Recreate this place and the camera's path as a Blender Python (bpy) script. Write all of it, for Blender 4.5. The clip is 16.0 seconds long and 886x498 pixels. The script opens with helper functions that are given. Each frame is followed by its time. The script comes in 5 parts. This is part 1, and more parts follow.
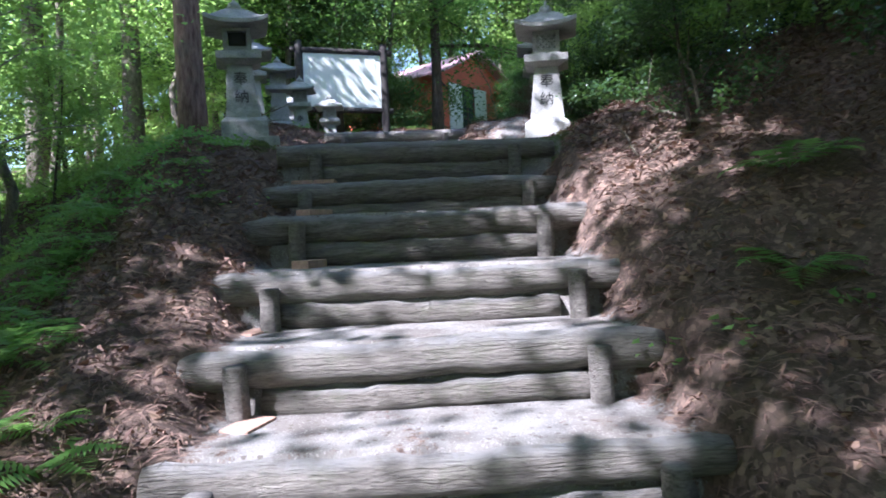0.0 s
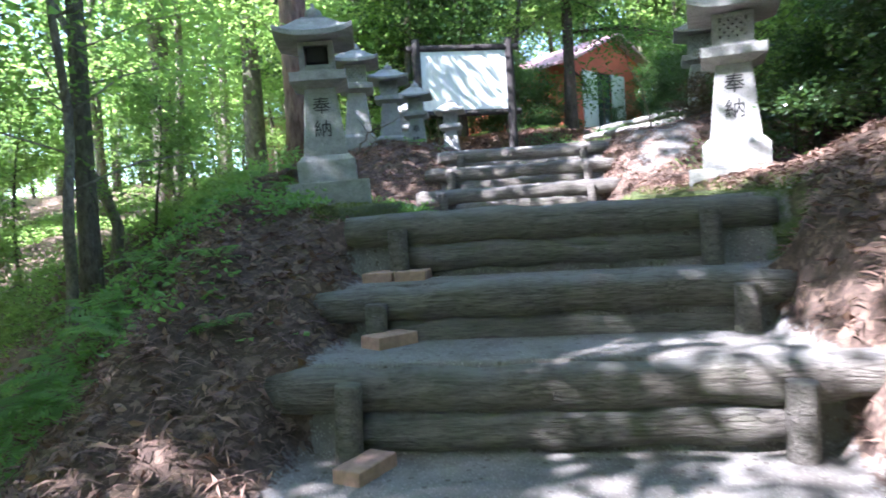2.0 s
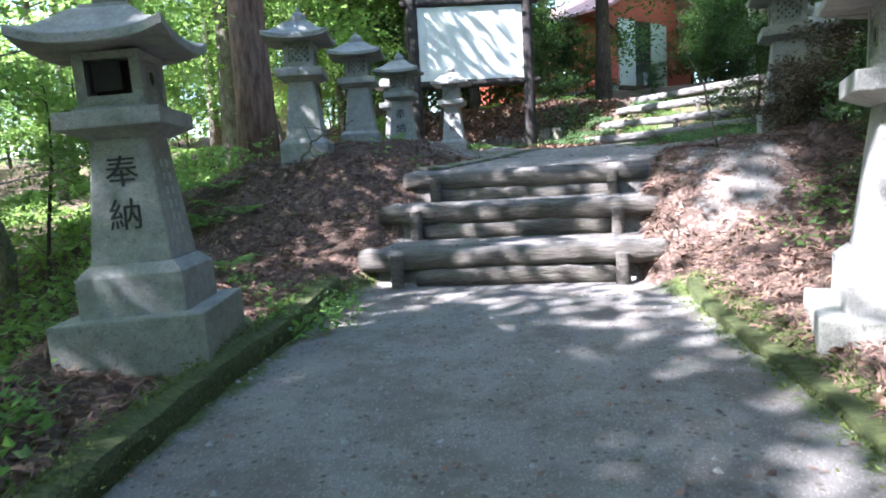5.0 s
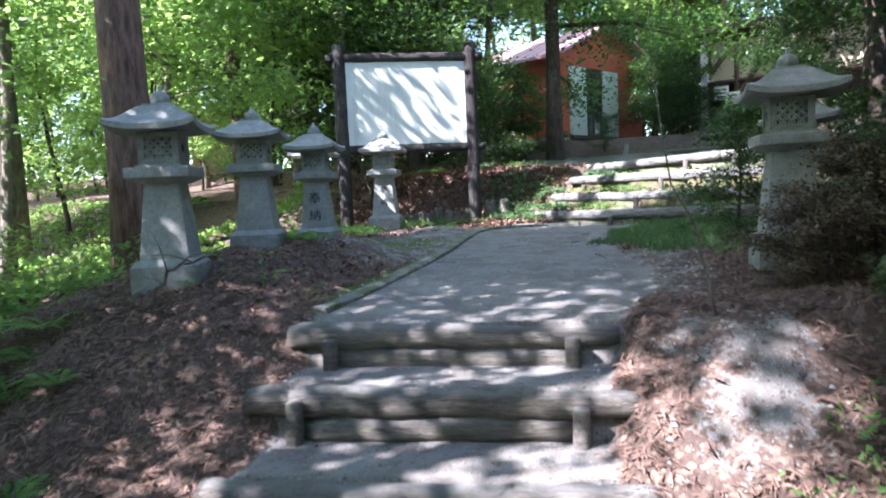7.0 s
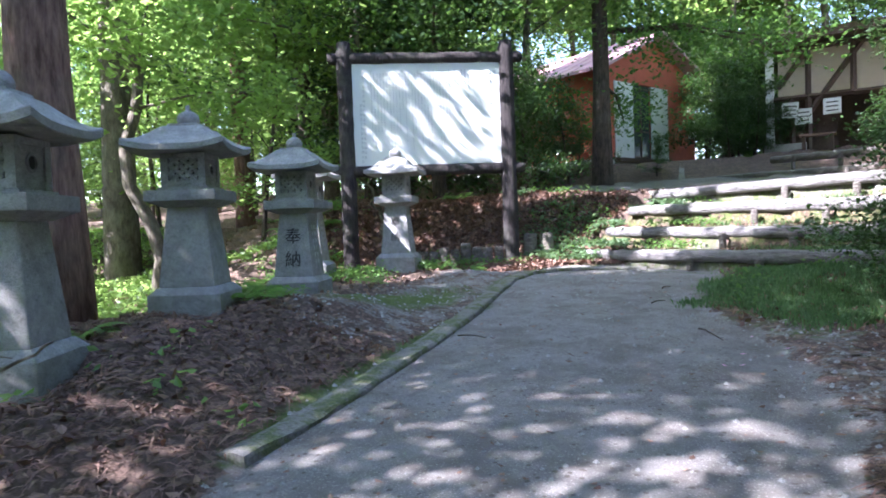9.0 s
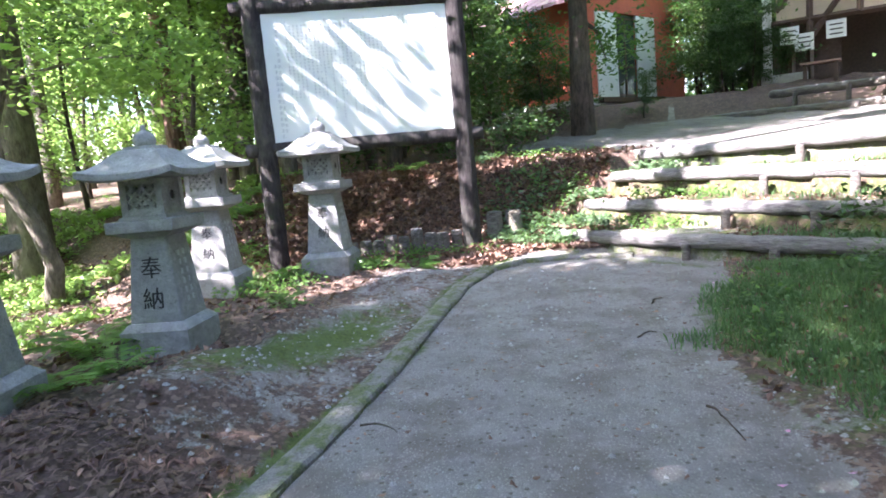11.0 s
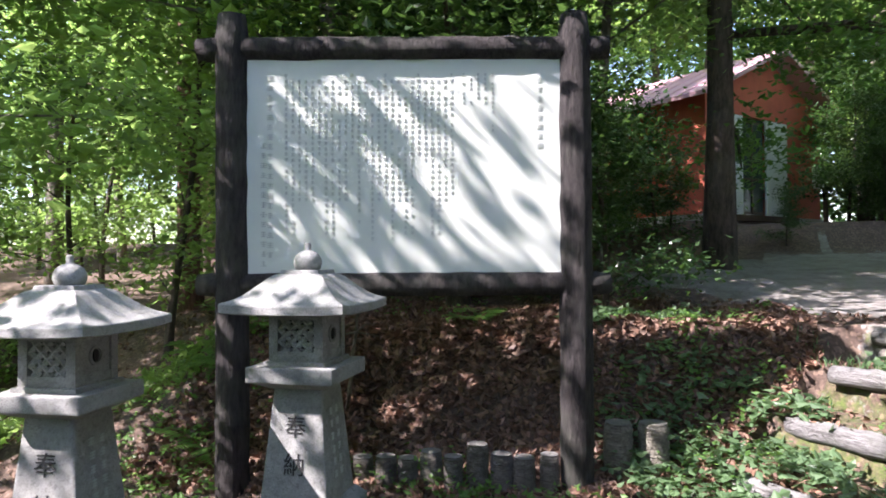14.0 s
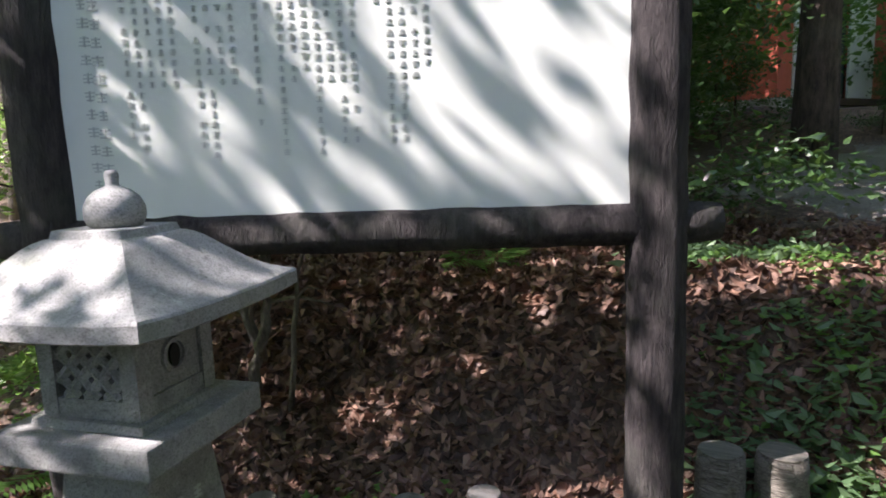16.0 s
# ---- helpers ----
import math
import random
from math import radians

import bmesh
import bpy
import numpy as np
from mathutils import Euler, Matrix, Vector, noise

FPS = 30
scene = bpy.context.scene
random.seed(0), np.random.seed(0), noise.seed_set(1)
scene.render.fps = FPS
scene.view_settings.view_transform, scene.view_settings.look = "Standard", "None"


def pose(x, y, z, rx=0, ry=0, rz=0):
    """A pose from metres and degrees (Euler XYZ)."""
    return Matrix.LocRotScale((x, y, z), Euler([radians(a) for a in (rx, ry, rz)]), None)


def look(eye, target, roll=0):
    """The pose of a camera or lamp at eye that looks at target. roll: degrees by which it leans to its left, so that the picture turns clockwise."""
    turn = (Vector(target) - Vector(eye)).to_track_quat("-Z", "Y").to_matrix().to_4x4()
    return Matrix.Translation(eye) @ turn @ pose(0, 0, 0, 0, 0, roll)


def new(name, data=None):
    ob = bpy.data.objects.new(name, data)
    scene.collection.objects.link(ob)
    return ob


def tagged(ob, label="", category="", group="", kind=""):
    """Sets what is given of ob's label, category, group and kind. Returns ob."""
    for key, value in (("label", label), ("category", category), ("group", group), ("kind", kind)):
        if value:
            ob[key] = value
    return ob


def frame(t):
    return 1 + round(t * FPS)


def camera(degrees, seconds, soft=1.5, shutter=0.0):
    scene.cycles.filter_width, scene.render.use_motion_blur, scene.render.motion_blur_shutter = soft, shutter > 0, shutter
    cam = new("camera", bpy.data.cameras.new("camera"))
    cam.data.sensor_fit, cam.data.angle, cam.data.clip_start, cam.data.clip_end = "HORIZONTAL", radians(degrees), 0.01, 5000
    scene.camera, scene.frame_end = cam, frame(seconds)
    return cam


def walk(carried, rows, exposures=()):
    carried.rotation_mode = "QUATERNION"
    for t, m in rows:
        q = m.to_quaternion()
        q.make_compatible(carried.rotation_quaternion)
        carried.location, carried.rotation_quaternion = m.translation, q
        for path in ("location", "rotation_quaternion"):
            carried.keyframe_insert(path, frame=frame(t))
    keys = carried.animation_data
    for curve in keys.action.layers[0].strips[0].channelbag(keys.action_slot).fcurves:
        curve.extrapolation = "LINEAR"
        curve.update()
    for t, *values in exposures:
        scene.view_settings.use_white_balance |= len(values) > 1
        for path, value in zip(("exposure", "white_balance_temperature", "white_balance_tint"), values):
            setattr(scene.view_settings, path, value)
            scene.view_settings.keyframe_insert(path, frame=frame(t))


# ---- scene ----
cam = camera(68.4, 16.0, 1.75, 0.2)
PATH = [
    (0, (1.121, 0.274, 1.261), (0.899, 2.262, 1.222), -2.5),
    (0.5, (1.184, 0.688, 1.353), (0.776, 2.642, 1.234), -3.2),
    (1, (1.16, 1.031, 1.543), (0.682, 2.959, 1.317), -2.8),
    (1.5, (1.013, 1.5, 1.827), (0.615, 3.455, 1.695), -2.4),
    (2, (0.884, 1.956, 1.895), (0.269, 3.858, 1.839), -3.5),
    (2.5, (0.864, 2.503, 1.927), (0.007, 4.31, 1.909), -2.9),
    (3, (0.838, 3.038, 2.162), (0.239, 4.944, 2.066), -1.9),
    (3.5, (0.838, 3.457, 2.409), (0.171, 5.341, 2.324), -2.4),
    (4, (0.829, 3.723, 2.497), (0.117, 5.592, 2.482), -3.1),
    (4.2, (0.803, 3.875, 2.533), (0.07, 5.733, 2.427), -2.8),
    (6.3, (0.611, 5.452, 3.332), (0.097, 7.367, 3.066), -2.9),
    (6.5, (0.587, 5.627, 3.358), (0.115, 7.556, 3.12), -2.5),
    (7, (0.504, 6.136, 3.661), (-0.061, 8.048, 3.512), -2.6),
    (7.5, (0.335, 6.698, 3.781), (-0.101, 8.649, 3.846), -1.8),
    (8, (0.074, 7.307, 3.831), (-0.482, 9.215, 4.052), -2.9),
    (8.5, (-0.039, 7.838, 3.781), (-0.683, 9.725, 3.937), -2.0),
    (8.7, (-0.059, 7.995, 3.77), (-0.716, 9.883, 3.805), -1.5),
    (10.8, (0.011, 9.629, 4.233), (-0.58, 11.523, 3.98), -4.9),
    (11, (-0.04, 9.796, 4.236), (-0.675, 11.674, 3.976), -5.1),
    (11.5, (-0.126, 10.243, 4.474), (-0.681, 12.144, 4.195), -4.3),
    (12, (-0.159, 10.726, 4.573), (-0.674, 12.649, 4.384), -4.5),
    (12.5, (-0.343, 11.26, 4.605), (-0.965, 13.161, 4.597), -2.5),
    (13, (-0.616, 11.781, 4.594), (-1.341, 13.642, 4.698), -1.9),
    (13.5, (-0.838, 12.298, 4.659), (-1.839, 14.028, 4.735), -1.2),
    (14, (-1.132, 12.766, 4.699), (-1.955, 14.589, 4.725), -0.3),
    (14.5, (-1.331, 13.186, 4.738), (-2.563, 14.761, 4.771), -1.0),
    (15, (-1.496, 13.607, 4.757), (-2.506, 15.332, 4.695), -0.3),
    (15.5, (-1.562, 14.082, 4.766), (-2.434, 15.873, 4.59), -1.4),
    (16, (-1.682, 14.483, 4.787), (-2.589, 16.243, 4.504), -2.0),
]
walk(cam, [(t, look(eye, target, roll)) for t, eye, target, roll in PATH],
     exposures=[(0, 2.12, 5500, 24), (1.0, 2.2, 5550, 25), (1.5, 2.48, 5600, 24), (2.5, 3.15, 5700, 23), (3.2, 3.2, 5700, 23), (4, 3.02, 5750, 22), (6.5, 2.38, 5850, 22), (7.5, 2.62, 5750, 27), (8.5, 2.55, 5750, 28), (11, 3.1, 6150, 30), (12.2, 2.87, 6150, 30), (13.4, 2.1, 6300, 27), (14.5, 1.9, 6350, 26), (15, 1.78, 6350, 26), (16, 1.82, 6450, 27)])

# ---- world, sun, exposure ----
SUN_FROM = Vector((-0.48, -0.47, 0.68)).normalized()
world = bpy.data.worlds.new("sky")
world.use_nodes = True
scene.world = world
wn = world.node_tree
sky = wn.nodes.new("ShaderNodeTexSky")
sky.sky_type = "NISHITA"
sky.sun_disc = False
sky.sun_elevation = math.asin(SUN_FROM.z)
sky.sun_rotation = math.atan2(SUN_FROM.x, SUN_FROM.y)
wn.links.new(sky.outputs[0], wn.nodes["Background"].inputs[0])
wn.nodes["Background"].inputs[1].default_value = 0.15
sun_data = bpy.data.lights.new("sun", "SUN")
sun_data.energy = 5.0
sun_data.angle = radians(0.5)
sun_data.color = (1.0, 0.97, 0.92)
sun = new("sun", sun_data)
sun.matrix_world = look(SUN_FROM * 40, (0, 0, 0))

# ---- materials ----


class Mat:
    """A small builder for node materials."""

    def __init__(self, name, rough=0.8, metal=0.0):
        self.mat = bpy.data.materials.new(name)
        self.mat.use_nodes = True
        self.t = self.mat.node_tree
        self.b = self.t.nodes["Principled BSDF"]
        self.b.inputs["Roughness"].default_value = rough
        self.b.inputs["Metallic"].default_value = metal
        self.co = self.t.nodes.new("ShaderNodeTexCoord").outputs["Object"]

    def node(self, kind, **inputs):
        n = self.t.nodes.new(kind)
        for k, v in inputs.items():
            self.put(n.inputs[k.replace("_", " ")], v)
        return n

    def put(self, socket, v):
        if isinstance(v, bpy.types.NodeSocket):
            self.t.links.new(v, socket)
        else:
            socket.default_value = v

    def world_co(self):
        self.co = self.t.nodes.new("ShaderNodeNewGeometry").outputs["Position"]

    def scaled(self, sx, sy, sz):
        n = self.t.nodes.new("ShaderNodeMapping")
        n.inputs["Scale"].default_value = (sx, sy, sz)
        self.t.links.new(self.co, n.inputs["Vector"])
        return n.outputs[0]

    def noise(self, scale, detail=4.0, rough=0.6, vec=None):
        n = self.node("ShaderNodeTexNoise", Vector=vec or self.co, Scale=scale, Detail=detail, Roughness=rough)
        return n.outputs["Fac"]

    def voronoi(self, scale, vec=None, feature="F1"):
        n = self.t.nodes.new("ShaderNodeTexVoronoi")
        n.feature = feature
        self.t.links.new(vec or self.co, n.inputs["Vector"])
        n.inputs["Scale"].default_value = scale
        return n.outputs["Distance"], n.outputs[1] if feature == "F1" else None

    def ramp(self, fac, *stops):
        n = self.t.nodes.new("ShaderNodeValToRGB")
        els = n.color_ramp.elements
        while len(els) < len(stops):
            els.new(0.5)
        for e, (p, c) in zip(els, stops):
            e.position = p
            e.color = (*c, 1) if len(c) == 3 else c
        self.t.links.new(fac, n.inputs[0])
        return n.outputs[0]

    def mix(self, fac, a, b, kind="MIX"):
        n = self.t.nodes.new("ShaderNodeMix")
        n.data_type = "RGBA"
        n.blend_type = kind
        self.put(n.inputs[0], fac)
        for sock, v in ((n.inputs[6], a), (n.inputs[7], b)):
            self.put(sock, (*v, 1) if isinstance(v, tuple) and len(v) == 3 else v)
        return n.outputs[2]

    def math(self, op, a, b=0.5, clamp=False):
        n = self.t.nodes.new("ShaderNodeMath")
        n.operation = op
        n.use_clamp = clamp
        self.put(n.inputs[0], a)
        self.put(n.inputs[1], b)
        return n.outputs[0]

    def band(self, fac, lo, hi):
        n = self.t.nodes.new("ShaderNodeMapRange")
        self.t.links.new(fac, n.inputs[0])
        n.inputs[1].default_value, n.inputs[2].default_value = lo, hi
        return n.outputs[0]

    def upward(self):
        g = self.t.nodes.new("ShaderNodeNewGeometry")
        s = self.t.nodes.new("ShaderNodeSeparateXYZ")
        self.t.links.new(g.outputs["Normal"], s.inputs[0])
        return s.outputs[2]

    def attr(self, name):
        n = self.t.nodes.new("ShaderNodeAttribute")
        n.attribute_name = name
        return n.outputs["Fac"]

    def island(self):
        return self.t.nodes.new("ShaderNodeNewGeometry").outputs["Random Per Island"]

    def each(self):
        return self.t.nodes.new("ShaderNodeObjectInfo").outputs["Random"]

    def color(self, c):
        self.put(self.b.inputs["Base Color"], (*c, 1) if isinstance(c, tuple) else c)
        return self

    def bump(self, height, strength=0.5, distance=0.02):
        n = self.node("ShaderNodeBump", Height=height, Strength=strength, Distance=distance)
        self.t.links.new(n.outputs[0], self.b.inputs["Normal"])
        return self

    def translucent(self, c, amount):
        tr = self.node("ShaderNodeBsdfTranslucent", Color=c if not isinstance(c, tuple) else (*c, 1))
        mx = self.t.nodes.new("ShaderNodeMixShader")
        mx.inputs[0].default_value = amount
        self.t.links.new(self.b.outputs[0], mx.inputs[1])
        self.t.links.new(tr.outputs[0], mx.inputs[2])
        self.t.links.new(mx.outputs[0], self.t.nodes["Material Output"].inputs[0])
        return self


def make_ground():
    m = Mat("forest_floor", 0.95)
    m.world_co()
    big, mid, fine = m.noise(0.5, 3), m.noise(5, 5, 0.7), m.noise(45, 5, 0.75)
    vd, vc = m.voronoi(38)
    litter = m.mix(m.band(fine, 0.3, 0.7), (0.045, 0.03, 0.023), (0.17, 0.11, 0.085))
    litter = m.mix(m.band(vc, 0.55, 0.9), litter, (0.28, 0.19, 0.14))
    litter = m.mix(m.math("MULTIPLY", m.band(mid, 0.45, 0.65), 0.6), litter, (0.06, 0.045, 0.03))
    grit = m.noise(160, 4, 0.8)
    path = m.mix(m.band(mid, 0.3, 0.7), (0.19, 0.178, 0.162), (0.29, 0.275, 0.255))
    path = m.mix(m.math("MULTIPLY", m.band(grit, 0.5, 0.68), 0.7), path, (0.45, 0.43, 0.41))
    path = m.mix(m.math("MULTIPLY", m.band(m.noise(90, 3, 0.7), 0.56, 0.7), 0.6), path, (0.1, 0.09, 0.08))
    path = m.mix(m.math("MULTIPLY", m.band(m.noise(3.2, 5, 0.7), 0.46, 0.62), 0.65), path, (0.15, 0.12, 0.095))
    chip_d, chip_c = m.voronoi(85)
    chip = m.math("MULTIPLY", m.band(chip_d, 0.42, 0.3), m.band(chip_c, 0.6, 0.62))
    path = m.mix(m.math("MULTIPLY", chip, 0.55), path, (0.5, 0.47, 0.43))
    crumb_d, crumb_c = m.voronoi(31)
    path = m.mix(m.math("MULTIPLY", m.math("MULTIPLY", m.band(crumb_d, 0.36, 0.28), m.band(crumb_c, 0.7, 0.72)), 0.7), path, (0.09, 0.07, 0.05))
    path = m.mix(m.math("MULTIPLY", m.band(m.noise(1.6, 4, 0.6), 0.48, 0.66), 0.35), path, (0.16, 0.15, 0.14))
    moss = m.mix(m.band(fine, 0.3, 0.7), (0.03, 0.06, 0.012), (0.13, 0.19, 0.03))
    edge = m.math("ADD", m.attr("path"), m.math("MULTIPLY", m.math("SUBTRACT", mid, 0.5), 1.5))
    edge = m.math("ADD", edge, m.math("MULTIPLY", m.math("SUBTRACT", m.noise(28, 4, 0.75), 0.5), 1.1))
    soil = m.mix(m.band(fine, 0.3, 0.7), (0.06, 0.045, 0.034), (0.19, 0.155, 0.125))
    steep = m.band(m.upward(), 0.75, 0.45)
    c = m.mix(m.band(edge, 0.42, 0.58), litter, m.mix(steep, path, soil))
    me = m.math("ADD", m.attr("moss"), m.math("MULTIPLY", m.math("SUBTRACT", m.noise(9, 5, 0.75), 0.5), 1.3))
    c = m.mix(m.math("MULTIPLY", m.band(me, 0.45, 0.75), 0.9), c, moss)
    c = m.mix(0.25, c, m.mix(big, (0.5, 0.5, 0.5), (1, 1, 1)), "MULTIPLY")
    m.color(c)
    m.bump(m.math("ADD", m.math("MULTIPLY", fine, 0.6), m.math("MULTIPLY", grit, 0.4)), 0.8, 0.02)
    return m.mat


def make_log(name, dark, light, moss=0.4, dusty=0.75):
    m = Mat(name, 0.9)
    long = m.noise(14, 5, 0.7, m.scaled(0.35, 3, 3))
    fine = m.noise(60, 4, 0.7, m.scaled(0.25, 2, 2))
    spot = m.noise(6, 4, 0.7)
    c = m.mix(m.band(long, 0.3, 0.7), dark, light)
    c = m.mix(m.math("MULTIPLY", m.band(fine, 0.48, 0.66), 0.7), c, tuple(v * 0.35 for v in dark))
    green = m.math("MULTIPLY", m.band(spot, 0.52, 0.7), moss)
    c = m.mix(green, c, (0.08, 0.12, 0.035))
    c = m.mix(m.math("MULTIPLY", m.each(), 0.25), c, (0.3, 0.28, 0.25))
    crack, _ = m.voronoi(26, m.scaled(0.06, 1.7, 1.7), "DISTANCE_TO_EDGE")
    split = m.math("MULTIPLY", m.band(crack, 0.07, 0.0), m.band(m.noise(3, 3, 0.6), 0.42, 0.6))
    c = m.mix(m.math("MULTIPLY", split, 0.5), c, tuple(v * 0.4 for v in dark))
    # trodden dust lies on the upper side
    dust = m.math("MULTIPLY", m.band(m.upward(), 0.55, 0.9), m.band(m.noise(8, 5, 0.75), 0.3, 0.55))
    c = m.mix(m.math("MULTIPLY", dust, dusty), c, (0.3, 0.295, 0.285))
    rough = m.math("SUBTRACT", m.math("ADD", long, m.math("MULTIPLY", fine, 0.8)), m.math("MULTIPLY", split, 0.3))
    m.color(c).bump(rough, 1.0, 0.035)
    return m.mat


def make_stone(name, a, b, lichen):
    m = Mat(name, 0.85)
    speck, mid, big = m.noise(220, 3, 0.8), m.noise(12, 5, 0.65), m.noise(2.5, 3)
    c = m.mix(m.band(mid, 0.3, 0.7), a, b)
    c = m.mix(m.math("MULTIPLY", m.band(speck, 0.5, 0.62), 0.75), c, tuple(v * 0.45 for v in a))
    c = m.mix(m.math("MULTIPLY", m.band(m.noise(45, 4, 0.75), 0.54, 0.66), 0.55), c, tuple(v * 0.4 for v in a))
    c = m.mix(m.math("MULTIPLY", m.band(m.noise(28, 5, 0.8), 0.58, 0.66), 0.5), c, tuple(min(0.7, v * 1.35) for v in b))
    c = m.mix(m.math("MULTIPLY", m.band(m.noise(7, 5, 0.75), 0.55, 0.7), 0.5), c, lichen)
    c = m.mix(m.math("MULTIPLY", m.band(m.noise(4, 4, 0.7), 0.52, 0.72), 0.45), c, (0.1, 0.1, 0.085))
    m.color(c).bump(m.math("ADD", speck, m.math("MULTIPLY", mid, 2.0)), 0.5, 0.006)
    return m.mat


def make_bark(name, dark, light, stretch=0.18, scale=1.0):
    m = Mat(name, 0.95)
    v = m.scaled(1, 1, stretch)
    ridge, fine = m.noise(16 * scale, 5, 0.7, v), m.noise(70 * scale, 4, 0.7, v)
    c = m.mix(m.band(ridge, 0.35, 0.65), dark, light)
    c = m.mix(m.math("MULTIPLY", m.band(fine, 0.5, 0.7), 0.4), c, tuple(v * 0.4 for v in dark))
    c = m.mix(m.math("MULTIPLY", m.band(m.noise(1.7, 4), 0.5, 0.7), 0.35), c, (0.16, 0.17, 0.13))
    m.color(c).bump(m.math("ADD", ridge, m.math("MULTIPLY", fine, 0.5)), 1.0, 0.03)
    return m.mat


def make_leaf(name, a, b, glow, amount=0.4, rough=0.45):
    m = Mat(name, rough)
    r = m.island()
    c = m.mix(r, a, b)
    c = m.mix(m.math("MULTIPLY", m.each(), 0.3), c, tuple(v * 0.7 for v in b))
    m.color(c)
    m.translucent(m.mix(r, glow, tuple(v * 1.5 for v in glow)), amount)
    return m.mat


def make_plain(name, c, rough=0.7, vary=0.15, scale=12, metal=0.0):
    m = Mat(name, rough, metal)
    n = m.noise(scale, 5, 0.65)
    m.color(m.mix(m.band(n, 0.3, 0.7), tuple(v * (1 - vary) for v in c), tuple(min(1, v * (1 + vary)) for v in c)))
    m.bump(m.noise(scale * 8, 3), 0.25, 0.004)
    return m.mat


GROUND = make_ground()
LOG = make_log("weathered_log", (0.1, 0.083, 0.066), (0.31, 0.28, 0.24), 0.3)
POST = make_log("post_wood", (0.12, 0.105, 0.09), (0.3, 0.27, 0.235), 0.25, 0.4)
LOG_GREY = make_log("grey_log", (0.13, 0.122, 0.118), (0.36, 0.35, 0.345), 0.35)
STONE = make_stone("lantern_granite", (0.26, 0.265, 0.25), (0.42, 0.42, 0.4), (0.24, 0.27, 0.2))
STONE_W = make_stone("pale_granite", (0.33, 0.33, 0.31), (0.47, 0.46, 0.44), (0.3, 0.31, 0.25))
# mossier stone, also darkened for the shade on the right-hand lanterns
STONE_D = make_stone("mossy_shaded_granite", (0.24, 0.25, 0.22), (0.38, 0.38, 0.34), (0.16, 0.2, 0.1))
GREY_INK = make_plain("faded_ink", (0.46, 0.49, 0.46), 0.8)
INK = make_plain("carved_ink", (0.03, 0.03, 0.03), 0.8)
# near-black colour that stands for the shade inside lantern openings
SHADE_BLACK = make_plain("painted_shade", (0.02, 0.02, 0.018), 0.9)
BARK_RED = make_bark("cedar_bark", (0.11, 0.055, 0.04), (0.33, 0.2, 0.15))
BARK_GREY = make_bark("grey_bark", (0.08, 0.065, 0.05), (0.25, 0.22, 0.17), 0.4)
BARK_DARK = make_bark("dark_bark", (0.035, 0.028, 0.022), (0.13, 0.1, 0.075), 0.3)
BOARD_WOOD = make_bark("stained_log", (0.012, 0.01, 0.01), (0.06, 0.05, 0.048), 0.2, 2.2)
LEAF = make_leaf("maple_leaf", (0.07, 0.15, 0.03), (0.12, 0.21, 0.05), (0.3, 0.45, 0.12), 0.58)
LEAF_DARK = make_leaf("evergreen_leaf", (0.025, 0.06, 0.022), (0.06, 0.115, 0.04), (0.1, 0.2, 0.04), 0.3, 0.3)
FERN = make_leaf("fern_leaf", (0.065, 0.15, 0.035), (0.12, 0.24, 0.055), (0.22, 0.4, 0.09), 0.45)
LITTER = make_leaf("dead_leaf", (0.09, 0.045, 0.03), (0.34, 0.22, 0.155), (0.14, 0.07, 0.04), 0.1, 0.75)
GRASS = make_leaf("grass_blade", (0.06, 0.13, 0.055), (0.12, 0.22, 0.09), (0.17, 0.3, 0.1), 0.35)
AZALEA = make_leaf("azalea_petal", (0.75, 0.3, 0.5), (0.85, 0.45, 0.65), (0.8, 0.35, 0.55), 0.3)
RED_WALL = make_plain("red_wall", (0.6, 0.14, 0.085), 0.7, 0.12, 3)
WHITE = make_plain("white_panel", (0.78, 0.8, 0.78), 0.45, 0.04, 5)
BOARD_WHITE = make_plain("board_white", (0.7, 0.735, 0.67), 0.5, 0.03, 4)
BRICK = make_plain("paver_brick", (0.38, 0.24, 0.18), 0.85, 0.3, 20)
ROOF_RED = make_plain("roof_metal", (0.62, 0.36, 0.42), 0.5, 0.1, 4)
CREAM = make_plain("cream_plaster", (0.6, 0.5, 0.37), 0.8, 0.06, 5)
BEAM = make_plain("dark_beam", (0.1, 0.065, 0.045), 0.7, 0.25, 14)
CONCRETE = make_plain("concrete", (0.45, 0.44, 0.42), 0.9, 0.12, 10)
GLASS = make_plain("window_glass", (0.05, 0.07, 0.06), 0.08, 0.1, 3)

# ---- helpers for meshes ----


def mesh_ob(name, bm, mat, parent=None, label="", smooth=False):
    me = bpy.data.meshes.new(name)
    bm.to_mesh(me)
    bm.free()
    for m in mat if isinstance(mat, (list, tuple)) else [mat]:
        me.materials.append(m)
    if smooth:
        me.polygons.foreach_set("use_smooth", [True] * len(me.polygons))
    ob = new(name, me)
    if parent:
        ob.parent = parent
    if label:
        ob["label"] = label
    return ob


def part(name, bm, mat, parent, label="", smooth=False):
    return mesh_ob(name, bm, mat, parent, label, smooth)


def data_mesh(name, verts, faces, mat, smooth=False):
    me = bpy.data.meshes.new(name)
    me.from_pydata(verts, [], faces)
    me.materials.append(mat)
    if smooth:
        me.polygons.foreach_set("use_smooth", [True] * len(me.polygons))
    return me


def empty(name, m, label, category, group="", kind=""):
    ob = new(name)
    ob.matrix_basis = m
    return tagged(ob, label, category, group, kind)


